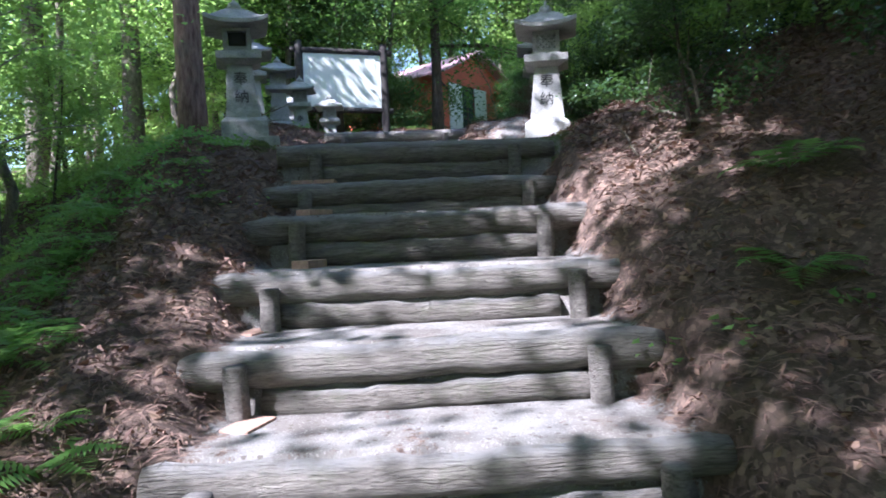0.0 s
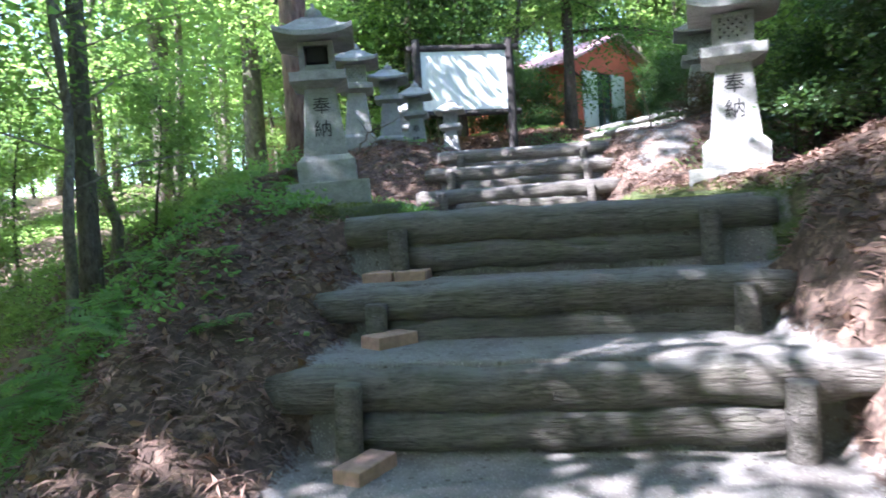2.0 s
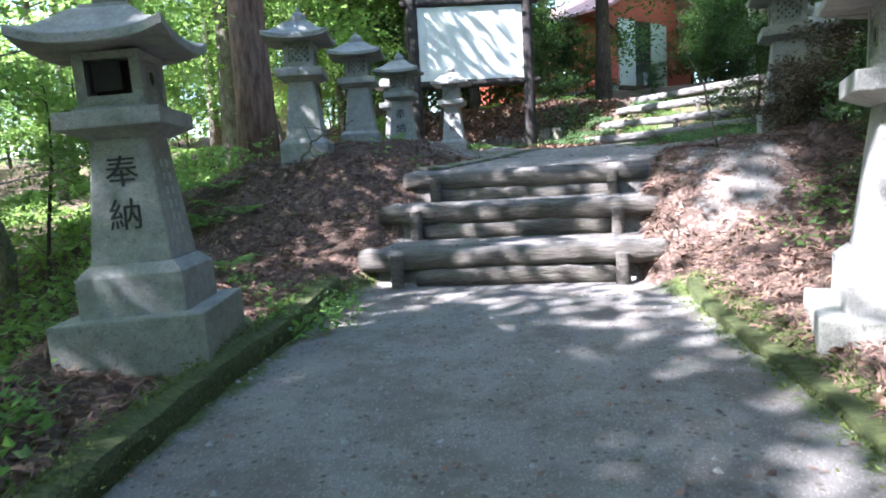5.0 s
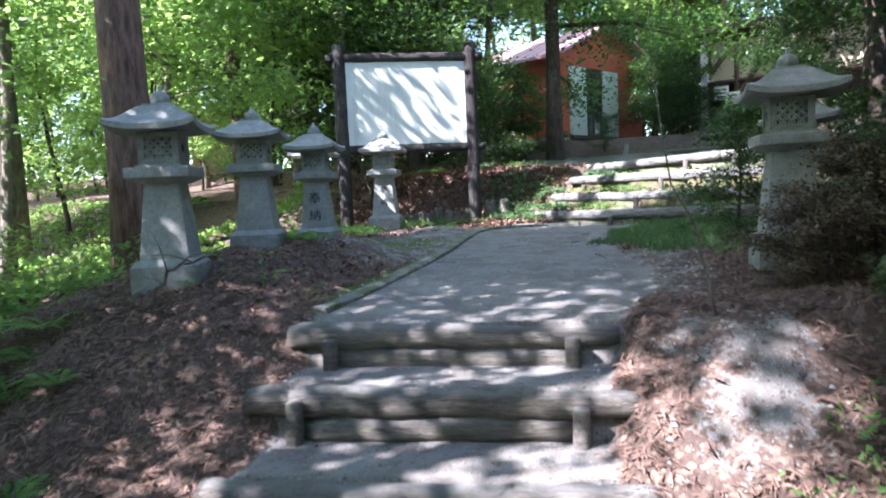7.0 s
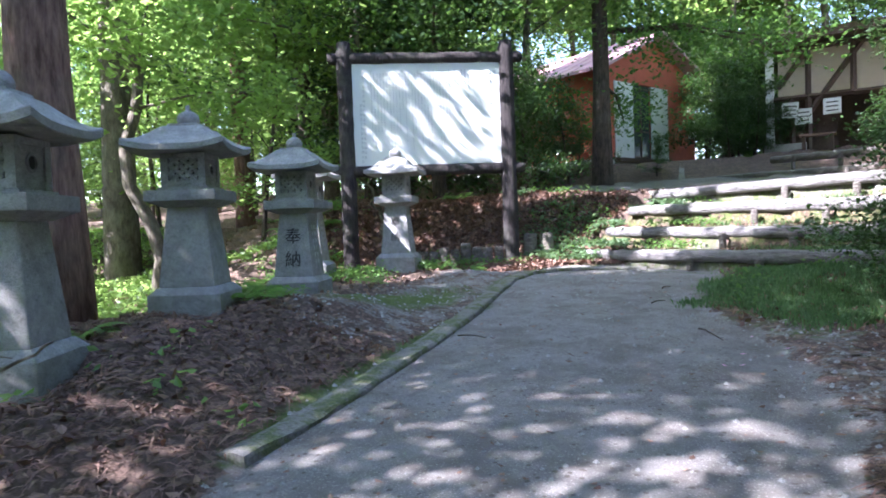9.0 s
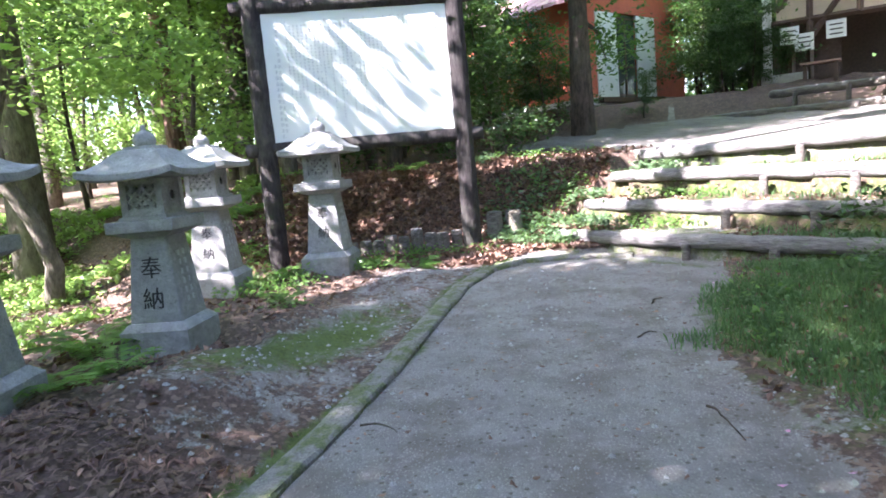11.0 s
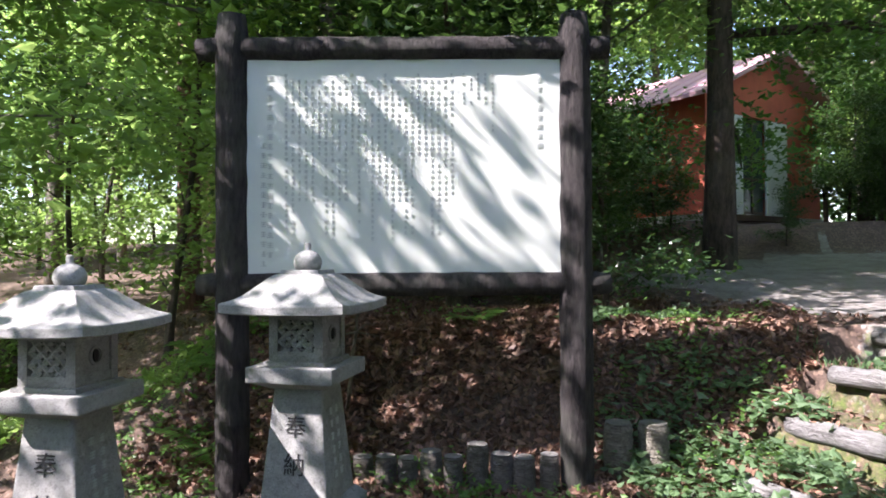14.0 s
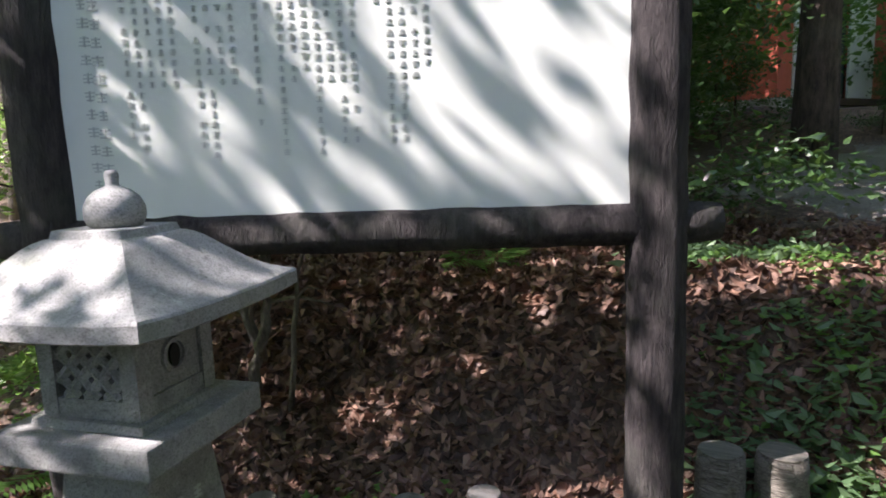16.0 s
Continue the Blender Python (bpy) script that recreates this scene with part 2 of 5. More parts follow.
def box(bm, x0, x1, y0, y1, z0, z1, bev=0.0):
    r = bmesh.ops.create_cube(bm, size=1)
    vs = r["verts"]
    for v in vs:
        v.co = (x0 if v.co.x < 0 else x1, y0 if v.co.y < 0 else y1, z0 if v.co.z < 0 else z1)
    if bev:
        es = {e for v in vs for e in v.link_edges}
        bmesh.ops.bevel(bm, geom=list(es), offset=bev, segments=2, profile=0.6, affect="EDGES")
    return bm


def frustum(bm, half0, half1, z0, z1, bev=0.0):
    vs = [bm.verts.new((sx * h, sy * h, z)) for h, z in ((half0, z0), (half1, z1)) for sx, sy in ((-1, -1), (1, -1), (1, 1), (-1, 1))]
    fs = [(3, 2, 1, 0), (4, 5, 6, 7)] + [(i, (i + 1) % 4, 4 + (i + 1) % 4, 4 + i) for i in range(4)]
    faces = [bm.faces.new([vs[i] for i in f]) for f in fs]
    if bev:
        bmesh.ops.bevel(bm, geom=list({e for f in faces for e in f.edges}), offset=bev, segments=2, profile=0.6, affect="EDGES")
    return bm


def tube(bm, pts, radii, segs=12, rough=0.0, seed=0, caps=True):
    """A limb or log through pts with the radius of each."""
    pts = [Vector(p) for p in pts]
    rng = random.Random(seed)
    rings = []
    ref = None
    for i, (p, r) in enumerate(zip(pts, radii)):
        d = (pts[min(i + 1, len(pts) - 1)] - pts[max(i - 1, 0)]).normalized()
        if ref is None:
            ref = Vector((0, 0, 1)) if abs(d.z) < 0.8 else Vector((1, 0, 0))
        u = d.cross(ref).normalized()
        w = u.cross(d).normalized()
        ref = w
        ring = []
        for k in range(segs):
            a = 2 * math.pi * k / segs
            dirn = u * math.cos(a) + w * math.sin(a)
            q = p + dirn * r
            n = noise.noise(q * (0.7 / max(r, 0.02)) + Vector((seed, 0, 0))) if rough else 0
            ring.append(bm.verts.new(p + dirn * r * (1 + rough * n + rough * 0.15 * rng.uniform(-1, 1))))
        rings.append(ring)
    for a, b in zip(rings, rings[1:]):
        for k in range(segs):
            bm.faces.new((a[k], a[(k + 1) % segs], b[(k + 1) % segs], b[k]))
    if caps:
        bm.faces.new(rings[0][::-1])
        bm.faces.new(rings[-1])
    return bm


def lathe(bm, profile, segs=16):
    rings = [[bm.verts.new((r * math.cos(2 * math.pi * k / segs), r * math.sin(2 * math.pi * k / segs), z)) for k in range(segs)] for r, z in profile]
    for a, b in zip(rings, rings[1:]):
        for k in range(segs):
            bm.faces.new((a[k], a[(k + 1) % segs], b[(k + 1) % segs], b[k]))
    bm.faces.new(rings[0][::-1])
    bm.faces.new(rings[-1])
    return bm


def text_mesh(name, body, size, mat, depth=0.004):
    cu = bpy.data.curves.new(name, "FONT")
    cu.body, cu.size, cu.extrude = body, size, depth
    cu.align_x, cu.align_y = "CENTER", "CENTER"
    ob = new(name, cu)
    dg = bpy.context.evaluated_depsgraph_get()
    me = bpy.data.meshes.new_from_object(ob.evaluated_get(dg))
    bpy.data.objects.remove(ob)
    bpy.data.curves.remove(cu)
    me.materials.clear()
    me.materials.append(mat)
    return me


# ---- the lie of the land ----
ALPHA = radians(8.5)
# steps of the path: middle of the log, its top, length, turn
STEPS = [
    (1.12, 1.22, -0.02, 2.0), (0.95, 1.85, 0.26, 2.0), (0.83, 2.48, 0.54, 2.0), (0.72, 3.05, 0.82, 2.08), (0.64, 3.62, 1.11, 2.15), (0.55, 4.22, 1.42, 2.15),
    (0.45, 4.78, 1.66, 2.1), (0.4, 5.22, 1.985, 2.1), (-0.5, 8.95, 2.34, 2.2), (-0.58, 9.52, 2.62, 2.2), (-0.64, 10.06, 2.88, 2.1),
]
UP_DIR = Vector((0.8, -0.6))
UP_NORM = Vector((0.6, 0.8))
UP0 = Vector((0.12, 16.11))
UP_STEPS = [(0.0, 3.42), (0.5, 3.68), (1.02, 3.94), (1.55, 4.2)]
CENTRE = [(-4, 1.9), (0, 1.25), (2.4, 0.85), (5.2, 0.36), (6.5, 0.1), (8.95, -0.5), (10.1, -0.62), (12, -0.55), (14, -0.68), (16, -0.6), (19, 0.6)]
HALF = [(-4, 1.0), (4.9, 1.0), (5.3, 1.2), (8.5, 1.15), (9, 1.0), (10.2, 1.05), (11, 1.2), (12, 1.15), (13.5, 0.9), (15, 1.1), (16.5, 1.0), (19, 1.0)]
SIDE = [(-30, -8), (-4, -2.2), (0, -0.4), (2.4, 0.5), (5.2, 1.95), (8.8, 2.1), (10.1, 2.86), (15, 3.13), (16.9, 3.2), (18.7, 4.05), (22, 4.35), (26, 4.65), (27.5, 5.3), (40, 5.6), (80, 5.6)]


def lerp(table, y):
    a = np.array(table)
    return np.interp(y, a[:, 0], a[:, 1])


def smooth(a, b, v):
    t = np.clip((v - a) / (b - a), 0, 1)
    return t * t * (3 - 2 * t)


def fbm(x, y, f):
    return np.sin(x * f + 1.3 * np.sin(y * f * 0.7)) * np.cos(y * f * 1.1 + 0.8 * np.sin(x * f * 0.6))


def tread_height(x, y):
    """Level of the walked way, with its steps."""
    z = np.full(np.shape(x), -1.0)
    for cx, cy, top, _ in STEPS:
        s = (y - cy) * math.cos(ALPHA) - (x - cx) * math.sin(ALPHA)
        z = np.where(s > -0.02, top + 0.004, z)
    far = lerp([(5.2, 1.96), (8.6, 2.06)], y)
    a = STEPS[7]
    s7 = (y - a[1]) * math.cos(ALPHA) - (x - a[0]) * math.sin(ALPHA)
    b = STEPS[8]
    s8 = (y - b[1]) * math.cos(ALPHA) - (x - b[0]) * math.sin(ALPHA)
    z = np.where((s7 > 0) & (s8 <= 0), far, z)
    c = STEPS[10]
    s10 = (y - c[1]) * math.cos(ALPHA) - (x - c[0]) * math.sin(ALPHA)
    z = np.where(s10 > 0, lerp([(10, 2.87), (15, 3.18), (17, 3.2)], y), z)
    first = STEPS[0]
    s0 = (y - first[1]) * math.cos(ALPHA) - (x - first[0]) * math.sin(ALPHA)
    z = np.where(s0 <= 0, lerp([(-30, -8), (-4, -2.3), (1.2, -0.3)], y), z)
    return z


def up_height(x, y, base):
    s = (x - UP0.x) * UP_NORM.x + (y - UP0.y) * UP_NORM.y
    u = (x - UP0.x) * UP_DIR.x + (y - UP0.y) * UP_DIR.y
    z = base
    for d, top in UP_STEPS:
        z = np.where((s > d) & (u > -1.75), top - 0.015, z)
    over = 4.19 + 0.06 * np.clip(s - 1.6, 0, 8) + 0.9 * smooth(8.5, 9.6, s)
    return np.where((s > 1.55) & (u > -1.75), over, z), s, u


def land(x, y):
    """Height, share of path and share of moss."""
    x, y = np.asarray(x, float), np.asarray(y, float)
    c, h = lerp(CENTRE, y), lerp(HALF, y)
    d = x - c
    side = lerp(SIDE, y)
    right, left = np.clip(d - h, 0, None), np.clip(-d - h, 0, None)
    steep = lerp([(-4, 0.36), (3, 0.36), (5.5, 0.33), (7, 0.16), (9.5, 0.12), (11, 0.05), (15, 0.05), (40, 0.02)], y)
    bank_r = steep * np.clip(right, 0, 3) + 0.1 * steep * np.clip(right - 3, 0, 10)
    fall = lerp([(-4, 0.4), (2, 0.62), (6, 0.7), (8, 0.5), (9.5, 0.36), (12, 0.2), (16, 0.06), (22, 0.05), (60, 0.02)], y)
    bank_l = smooth(0, 0.9, left) * lerp([(5, 0.14), (9, 0.14), (10.4, 0.16), (11.7, 0.28), (12.4, 0.22), (13.3, 0.12), (14.8, 0.05), (16, 0.03)], y) - fall * np.clip(left - lerp([(3, 0.5), (6, 0.75), (7.5, 1.2), (9, 1.8)], y), 0, lerp([(4, 9), (9, 8), (12, 6)], y))
    rough = 0.055 * fbm(x, y, 2.3) + 0.03 * fbm(x + 5, y + 3, 6.1) + 0.018 * fbm(x + 1, y - 2, 13.7)
    z_side = side + 0.06 + bank_r + bank_l + rough * smooth(0.0, 0.6, right + left)
    on = (np.abs(d) < h) & (y < 16.6)
    w = smooth(-0.1, 0.12, np.abs(d) - h)
    tz = tread_height(x, y)
    z = np.where(y < 16.6, tz * (1 - w) + z_side * w, z_side)
    # bank behind the notice board
    mound = smooth(0.1, 1.5, (y - 16.75) * 0.9 - (x + 2.1) * 0.42) * smooth(0.6, -0.8, x + 0.2) * smooth(-7.5, -4.0, x)
    z = np.where(y > 15.5, np.maximum(z, np.minimum(z + 0.85 * mound, np.maximum(z, 4.15 + rough))), z)
    zu, s, u = up_height(x, y, z)
    z = np.where((s > 0) & (u > -1.75) & (y > 14.2), zu, z)
    path = np.where(on, smooth(0.2, -0.05, np.abs(d) - h + lerp([(5.1, 0.16), (5.3, 0.06), (8.6, 0.06), (8.9, 0.16), (10, 0.16), (10.2, 0.06)], y)), 0)
    path = path * lerp([(1.8, 0.68), (2.9, 0.72), (3.6, 1.0)], y)
    up_path = ((s > 1.5) & (u > -6) & (s < 8.3)).astype(float)
    path = np.maximum(path, up_path * (y > 15) * smooth(-1.9, -1.4, u + 4.2 * smooth(1.9, 3.2, s) + np.clip(s - 2.5, 0, 9)))
    path = np.maximum(path, 0.3 * ((s > -0.1) & (s < 1.6) & (u > -1.7)))
    path = np.maximum(path, (0.52 + 0.25 * fbm(x + 3, y, 3.5)) * np.exp(-(((x - 0.95) / 0.5) ** 2 + ((y - 9.6) / 0.7) ** 2) ** 2))
    path = np.maximum(path, 0.55 * smooth(0.9, 0.2, np.abs(x + 2.1)) * smooth(11, 13, y) * smooth(16.4, 15.6, y))
    moss = np.exp(-((d + h + 0.02) / 0.12) ** 2) * (y > 5.2) * (y < 8.8) + np.exp(-((d - h) / 0.22) ** 2) * 0.75 * (y > 5.2) * (y < 8.8)
    moss = np.maximum(moss, 0.95 * np.exp(-(((x + 2.2 - 0.25 * (y - 13.4)) / 0.42) ** 2 + ((y - 13.4) / 1.2) ** 2)))
    moss = np.maximum(moss, 0.58 * ((s > -0.1) & (s < 1.6) & (u > -1.7)))
    moss = np.maximum(moss, 0.55 * np.exp(-((d - h - 0.25) / 0.45) ** 2) * (y > 12.4) * (y < 15.6))
    moss = np.maximum(moss, 0.6 * np.exp(-((s + 0.3) / 0.18) ** 2) * (u > -1.9) * (y > 14) * (y < 18))
    moss = np.maximum(moss, 0.8 * np.exp(-((d + h) / 0.1) ** 2) * (y > 10.2) * (y < 16.3))
    path = np.maximum(path, 0.47 * np.exp(-((d - h - 0.15) / 0.55) ** 2) * smooth(10.3, 10.9, y) * smooth(13.6, 12.6, y))
    patch = ((x - 1.2) / 1.15) ** 2 + ((y - 14.1) / 1.55) ** 2
    moss = np.maximum(moss, 0.75 * smooth(1.25, 0.5, patch))
    return z, path, moss


def ground_z(x, y):
    return float(land(np.array([x]), np.array([y]))[0][0])


def axis(dense0, dense1, step, reach):
    a = list(np.arange(dense0, dense1 + 1e-6, step))
    d = step
    lo, hi = [], []
    v = dense0
    while v > -reach:
        d *= 1.22
        v -= d
        lo.append(v)
    d, v = step, dense1
    while v < reach:
        d *= 1.22
        v += d
        hi.append(v)
    return np.array(lo[::-1] + a + hi)


def build_ground():
    xs, vs = axis(-5.5, 4.5, 0.075, 400), axis(-1.5, 20.0, 0.06, 400)
    lean = math.tan(ALPHA)
    rise = [cy - cx * lean + e for cx, cy, _, _ in STEPS for e in (-0.04, -0.006)]
    vs = np.array(sorted([v for v in vs if all(abs(v - q) > 0.02 for q in rise)] + rise))
    ys = vs
    gx, gv = np.meshgrid(xs, vs)
    gy = gv + gx * lean * np.exp(-((gv - 6) / 25) ** 2) * np.exp(-(gx / 30) ** 2)
    z, p, mo = land(gx.ravel(), gy.ravel())
    verts = np.stack([gx.ravel(), gy.ravel(), z], 1)
    nx, ny = len(xs), len(ys)
    i = np.arange(nx * ny).reshape(ny, nx)
    faces = np.stack([i[:-1, :-1].ravel(), i[:-1, 1:].ravel(), i[1:, 1:].ravel(), i[1:, :-1].ravel()], 1)
    me = bpy.data.meshes.new("ground")
    me.from_pydata(verts.tolist(), [], faces.tolist())
    me.materials.append(GROUND)
    me.polygons.foreach_set("use_smooth", [True] * len(me.polygons))
    for key, v in (("path", p), ("moss", mo)):
        at = me.attributes.new(key, "FLOAT", "POINT")
        at.data.foreach_set("value", v.astype(np.float32))
    tagged(new("ground", me), "brown leaf-littered forest floor with a trodden grey path", "ground", kind="structure")


build_ground()


# ---- log steps ----
def log_bm(length, r, seed, bend=0.015, segs=14):
    rng = random.Random(seed)
    n = max(6, int(length / 0.07))
    pts, rad = [], []
    ph = rng.uniform(0, 6)
    for k in range(n + 1):
        t = k / n
        pts.append((length * (t - 0.5), bend * math.sin(3 * t + ph), bend * 0.7 * math.cos(4 * t + ph)))
        rad.append(r * (1 + 0.05 * math.sin(5 * t + ph)) * (0.86 if k in (0, n) else 1) * (1 - 0.12 * t * (seed % 2)))
    return tube(bmesh.new(), pts, rad, segs, 0.22, seed)


def post_bm(r, height, seed):
    bm = tube(bmesh.new(), [(0, 0, height * t) for t in (0, 0.2, 0.4, 0.6, 0.8, 0.97, 1.0)], [r, r * 1.02, r, r * 0.98, r * 0.97, r * 0.97, r * 0.92], 14, 0.06, seed)
    return bm


def log_step(i, cx, cy, top, length, turn=ALPHA, gap=1.52, mat=LOG, low=True):
    st = empty("log_step", pose(cx, cy, top, 0, 0, math.degrees(turn)), "weathered round log step held by two short posts", "step", "log steps")
    rng = random.Random(i)
    r = 0.085
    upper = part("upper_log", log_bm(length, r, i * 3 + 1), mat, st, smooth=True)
    upper.location = (0, 0, -r + 0.005)
    if low:
        lower = part("lower_log", log_bm(gap * rng.uniform(0.9, 1.08), 0.075, i * 3 + 2), mat, st, smooth=True)
        lower.location = (rng.uniform(-0.03, 0.06), -0.012, -2 * r - 0.06)
    for sx in (-1, 1):
        p = part("post", post_bm(0.05, 0.42, i * 5 + sx), POST, st, smooth=True)
        p.location = (sx * gap / 2 + rng.uniform(-0.03, 0.03), -0.13, -0.475 + rng.uniform(-0.02, 0.02))
        p.rotation_euler = (rng.uniform(-0.05, 0.02), rng.uniform(-0.05, 0.05), 0)
    return st


for k, (cx, cy, top, length) in enumerate(STEPS):
    log_step(k, cx, cy, top, length)

# ---- stone lanterns ----


ROOF_LINE = ((1.0, 0.0), (0.93, 0.05), (0.86, 0.12), (0.78, 0.23), (0.7, 0.37), (0.62, 0.53), (0.54, 0.7), (0.47, 0.85), (0.41, 0.94), (0.36, 0.985), (0.3, 1.0))


def cap_bm(half, z0, rise, lift):
    """A four-sided stone roof: thick flat eaves, sagging slopes, sharp hips and a low shoulder."""
    bm = bmesh.new()
    n = 8

    def ring(m, z, shrink=1.0):
        a = half * m * shrink
        vs = []
        for q in range(4):
            c, s = math.cos(q * math.pi / 2), math.sin(q * math.pi / 2)
            for k in range(n):
                f = 2 * k / n - 1
                up = lift * m ** 3 * abs(f) ** 3
                vs.append(bm.verts.new((c * a - s * a * f, s * a + c * a * f, z + up)))
        return vs

    rings = [ring(1.0, z0, 0.97), ring(1.0, z0 + 0.006), ring(1.0, z0 + 0.042), ring(1.0, z0 + 0.048, 0.985)]
    rings += [ring(m * 0.985, z0 + 0.05 + rise * 0.82 * h) for m, h in ROOF_LINE[1:]]
    for a, b in zip(rings, rings[1:]):
        for k in range(4 * n):
            bm.faces.new((a[k], a[(k + 1) % (4 * n)], b[(k + 1) % (4 * n)], b[k]))
    bm.faces.new(rings[-1])
    bm.faces.new(rings[0][::-1])
    return bm


KANJI = {}


def fire_box(parent, mat, half, z0, z1, lattice):
    """The light chamber: four corner posts, sill, lintel, pierced panels and a shade-dark core."""
    t = half * 0.32
    for sx in (-1, 1):
        for sy in (-1, 1):
            part("chamber_post", box(bmesh.new(), min(sx * half, sx * (half - t)), max(sx * half, sx * (half - t)), min(sy * half, sy * (half - t)), max(sy * half, sy * (half - t)), z0, z1), mat, parent)
    zl, zh = z0 + (z1 - z0) * 0.2, z1 - (z1 - z0) * 0.14
    for nm, a, b in (("sill", z0, zl), ("lintel", zh, z1)):
        part(nm, box(bmesh.new(), -half + 0.004, half - 0.004, -half + 0.004, half - 0.004, a, b), mat, parent)
    w = half - t
    if lattice:
        for turn in (0, 180):
            bl = bmesh.new()
            step = 2 * w / 3
            for k in range(-3, 4):
                for s in (-1, 1):
                    pts = []
                    for tt in np.linspace(-1.2, 1.2, 25):
                        px, pz = k * step * 0.9 + tt * w * s, tt * w
                        if abs(px) <= w and abs(pz) <= (zh - zl) / 2:
                            pts.append((px, -half + 0.02, (zl + zh) / 2 + pz))
                    if len(pts) > 1:
                        tube(bl, [pts[0], pts[-1]], [0.0155, 0.0155], 6)
            g = part("lattice", bl, mat, parent, "pierced diamond stone lattice")
            g.rotation_euler = (0, 0, radians(turn))
    for turn in (90, 270):
        bs = bmesh.new()
        box(bs, -w, w, -half + 0.012, -half + 0.03, zl, zh)
        s = part("side_panel", bs, mat, parent)
        s.rotation_euler = (0, 0, radians(turn))
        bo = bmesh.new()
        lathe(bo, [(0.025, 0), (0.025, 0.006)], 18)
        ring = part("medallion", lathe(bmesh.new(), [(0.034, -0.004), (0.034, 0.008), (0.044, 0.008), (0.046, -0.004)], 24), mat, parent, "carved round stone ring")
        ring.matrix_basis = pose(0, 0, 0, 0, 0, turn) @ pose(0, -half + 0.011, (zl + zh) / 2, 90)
        # black disc painted as the shade within the carved oval
        o = part("crescent", bo, SHADE_BLACK, parent, "dark oval disc painted as a shaded opening")
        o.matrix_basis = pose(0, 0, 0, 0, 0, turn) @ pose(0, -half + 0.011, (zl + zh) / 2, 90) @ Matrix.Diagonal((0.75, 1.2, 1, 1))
    # solid black box in place of the shade inside the chamber
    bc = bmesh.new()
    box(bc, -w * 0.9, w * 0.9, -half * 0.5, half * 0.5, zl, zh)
    part("shade_core", bc, SHADE_BLACK, parent)


def stone_lantern(x, y, z, turn, height=1.55, mat=STONE, lattice=True, plate=0.0, label="grey granite stone lantern with carved writing", lean=(0, 0), kanji=True, wide=1.0, curl=0.02, rows=(0.62, 0.42), glyph=1.0):
    k = height / 1.55
    ln = empty("stone_lantern", pose(x, y, z, lean[0], lean[1], turn) @ Matrix.Diagonal((k * wide, k * wide, k, 1)), label, "stone lantern", "stone lanterns by the path")
    if plate:
        part("plinth", box(bmesh.new(), -plate, plate, -plate, plate, -0.25, 0.05, 0.012), STONE_D, ln, "low mossy stone plinth")
    part("base_block", frustum(bmesh.new(), 0.232, 0.232, 0.0, 0.23, 0.008), mat, ln)
    part("base_slope", frustum(bmesh.new(), 0.228, 0.185, 0.228, 0.275, 0.006), mat, ln)
    part("shaft", frustum(bmesh.new(), 0.178, 0.125, 0.27, 0.83, 0.012), mat, ln)
    part("neck", frustum(bmesh.new(), 0.135, 0.222, 0.828, 0.87, 0.004), mat, ln)
    part("platform", frustum(bmesh.new(), 0.226, 0.226, 0.868, 0.945, 0.008), mat, ln)
    part("platform_rim", frustum(bmesh.new(), 0.165, 0.16, 0.944, 0.966, 0.004), mat, ln)
    fire_box(ln, mat, 0.142, 0.965, 1.2, lattice)
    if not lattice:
        # flat black plate painted as the shade in the square opening
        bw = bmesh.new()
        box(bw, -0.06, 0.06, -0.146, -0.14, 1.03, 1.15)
        part("shade_plate", bw, SHADE_BLACK, ln, "square dark plate painted as a shaded opening")
    part("roof", cap_bm(0.315, 1.2, 0.175, curl), mat, ln, smooth=False)
    part("roof_plate", frustum(bmesh.new(), 0.108, 0.1, 1.385, 1.412, 0.004), mat, ln)
    part("jewel", lathe(bmesh.new(), [(0.055, 1.408), (0.066, 1.42), (0.072, 1.44), (0.071, 1.462), (0.06, 1.485), (0.04, 1.502), (0.02, 1.51), (0.015, 1.516), (0.017, 1.54), (0.012, 1.55)], 20), mat, ln, smooth=True)
    if kanji:
        bars, g = bmesh.new(), random.Random(int(100 * y))
        for col in (-0.035, 0.035):
            zb = 0.72
            while zb > 0.4:
                e, w = 0.178 - (zb - 0.27) * 0.0946, g.uniform(0.012, 0.018)
                for dz in (0.0, -0.014, -0.026):
                    box(bars, e - 0.004, e + 0.0035, col - w, col + w, zb + dz - 0.003, zb + dz + 0.003)
                box(bars, e - 0.004, e + 0.0036, col - 0.003, col + 0.003, zb - 0.03, zb + 0.006)
                zb -= 0.062
        tagged(part("carved_writing", bars, GREY_INK, ln), "faint worn carved writing", kind="stuff")
        for i, ch in enumerate("奉納"):
            if ch not in KANJI:
                KANJI[ch] = text_mesh("carved_character", ch, 0.15, INK)
            o = new("carved_character", KANJI[ch])
            o.parent = ln
            o["label"] = "black carved character"
            zc = rows[i]
            o.matrix_basis = pose(0, -(0.178 - (zc - 0.27) * 0.0946) - 0.001, zc, 90 - 5.4) @ Matrix.Scale(glyph, 4)
    return ln


stone_lantern(-1.61, 6.78, 2.28, 24, 1.52, STONE, False, 0.33, "grey granite lantern with square light opening", (0, -2), curl=0.05, rows=(0.67, 0.48))
stone_lantern(1.52, 7.5, 2.18, -4, 1.58, STONE_W, True, 0.33, "pale sunlit granite lantern with lattice window", (0, 1), curl=0.05, rows=(0.67, 0.48))
stone_lantern(-3.0, 10.45, 3.02, 22, 1.62, STONE, kanji=False, curl=0.04)
stone_lantern(-3.05, 11.8, 3.2, 20, 1.45, STONE, kanji=False, wide=1.08, curl=0.04)
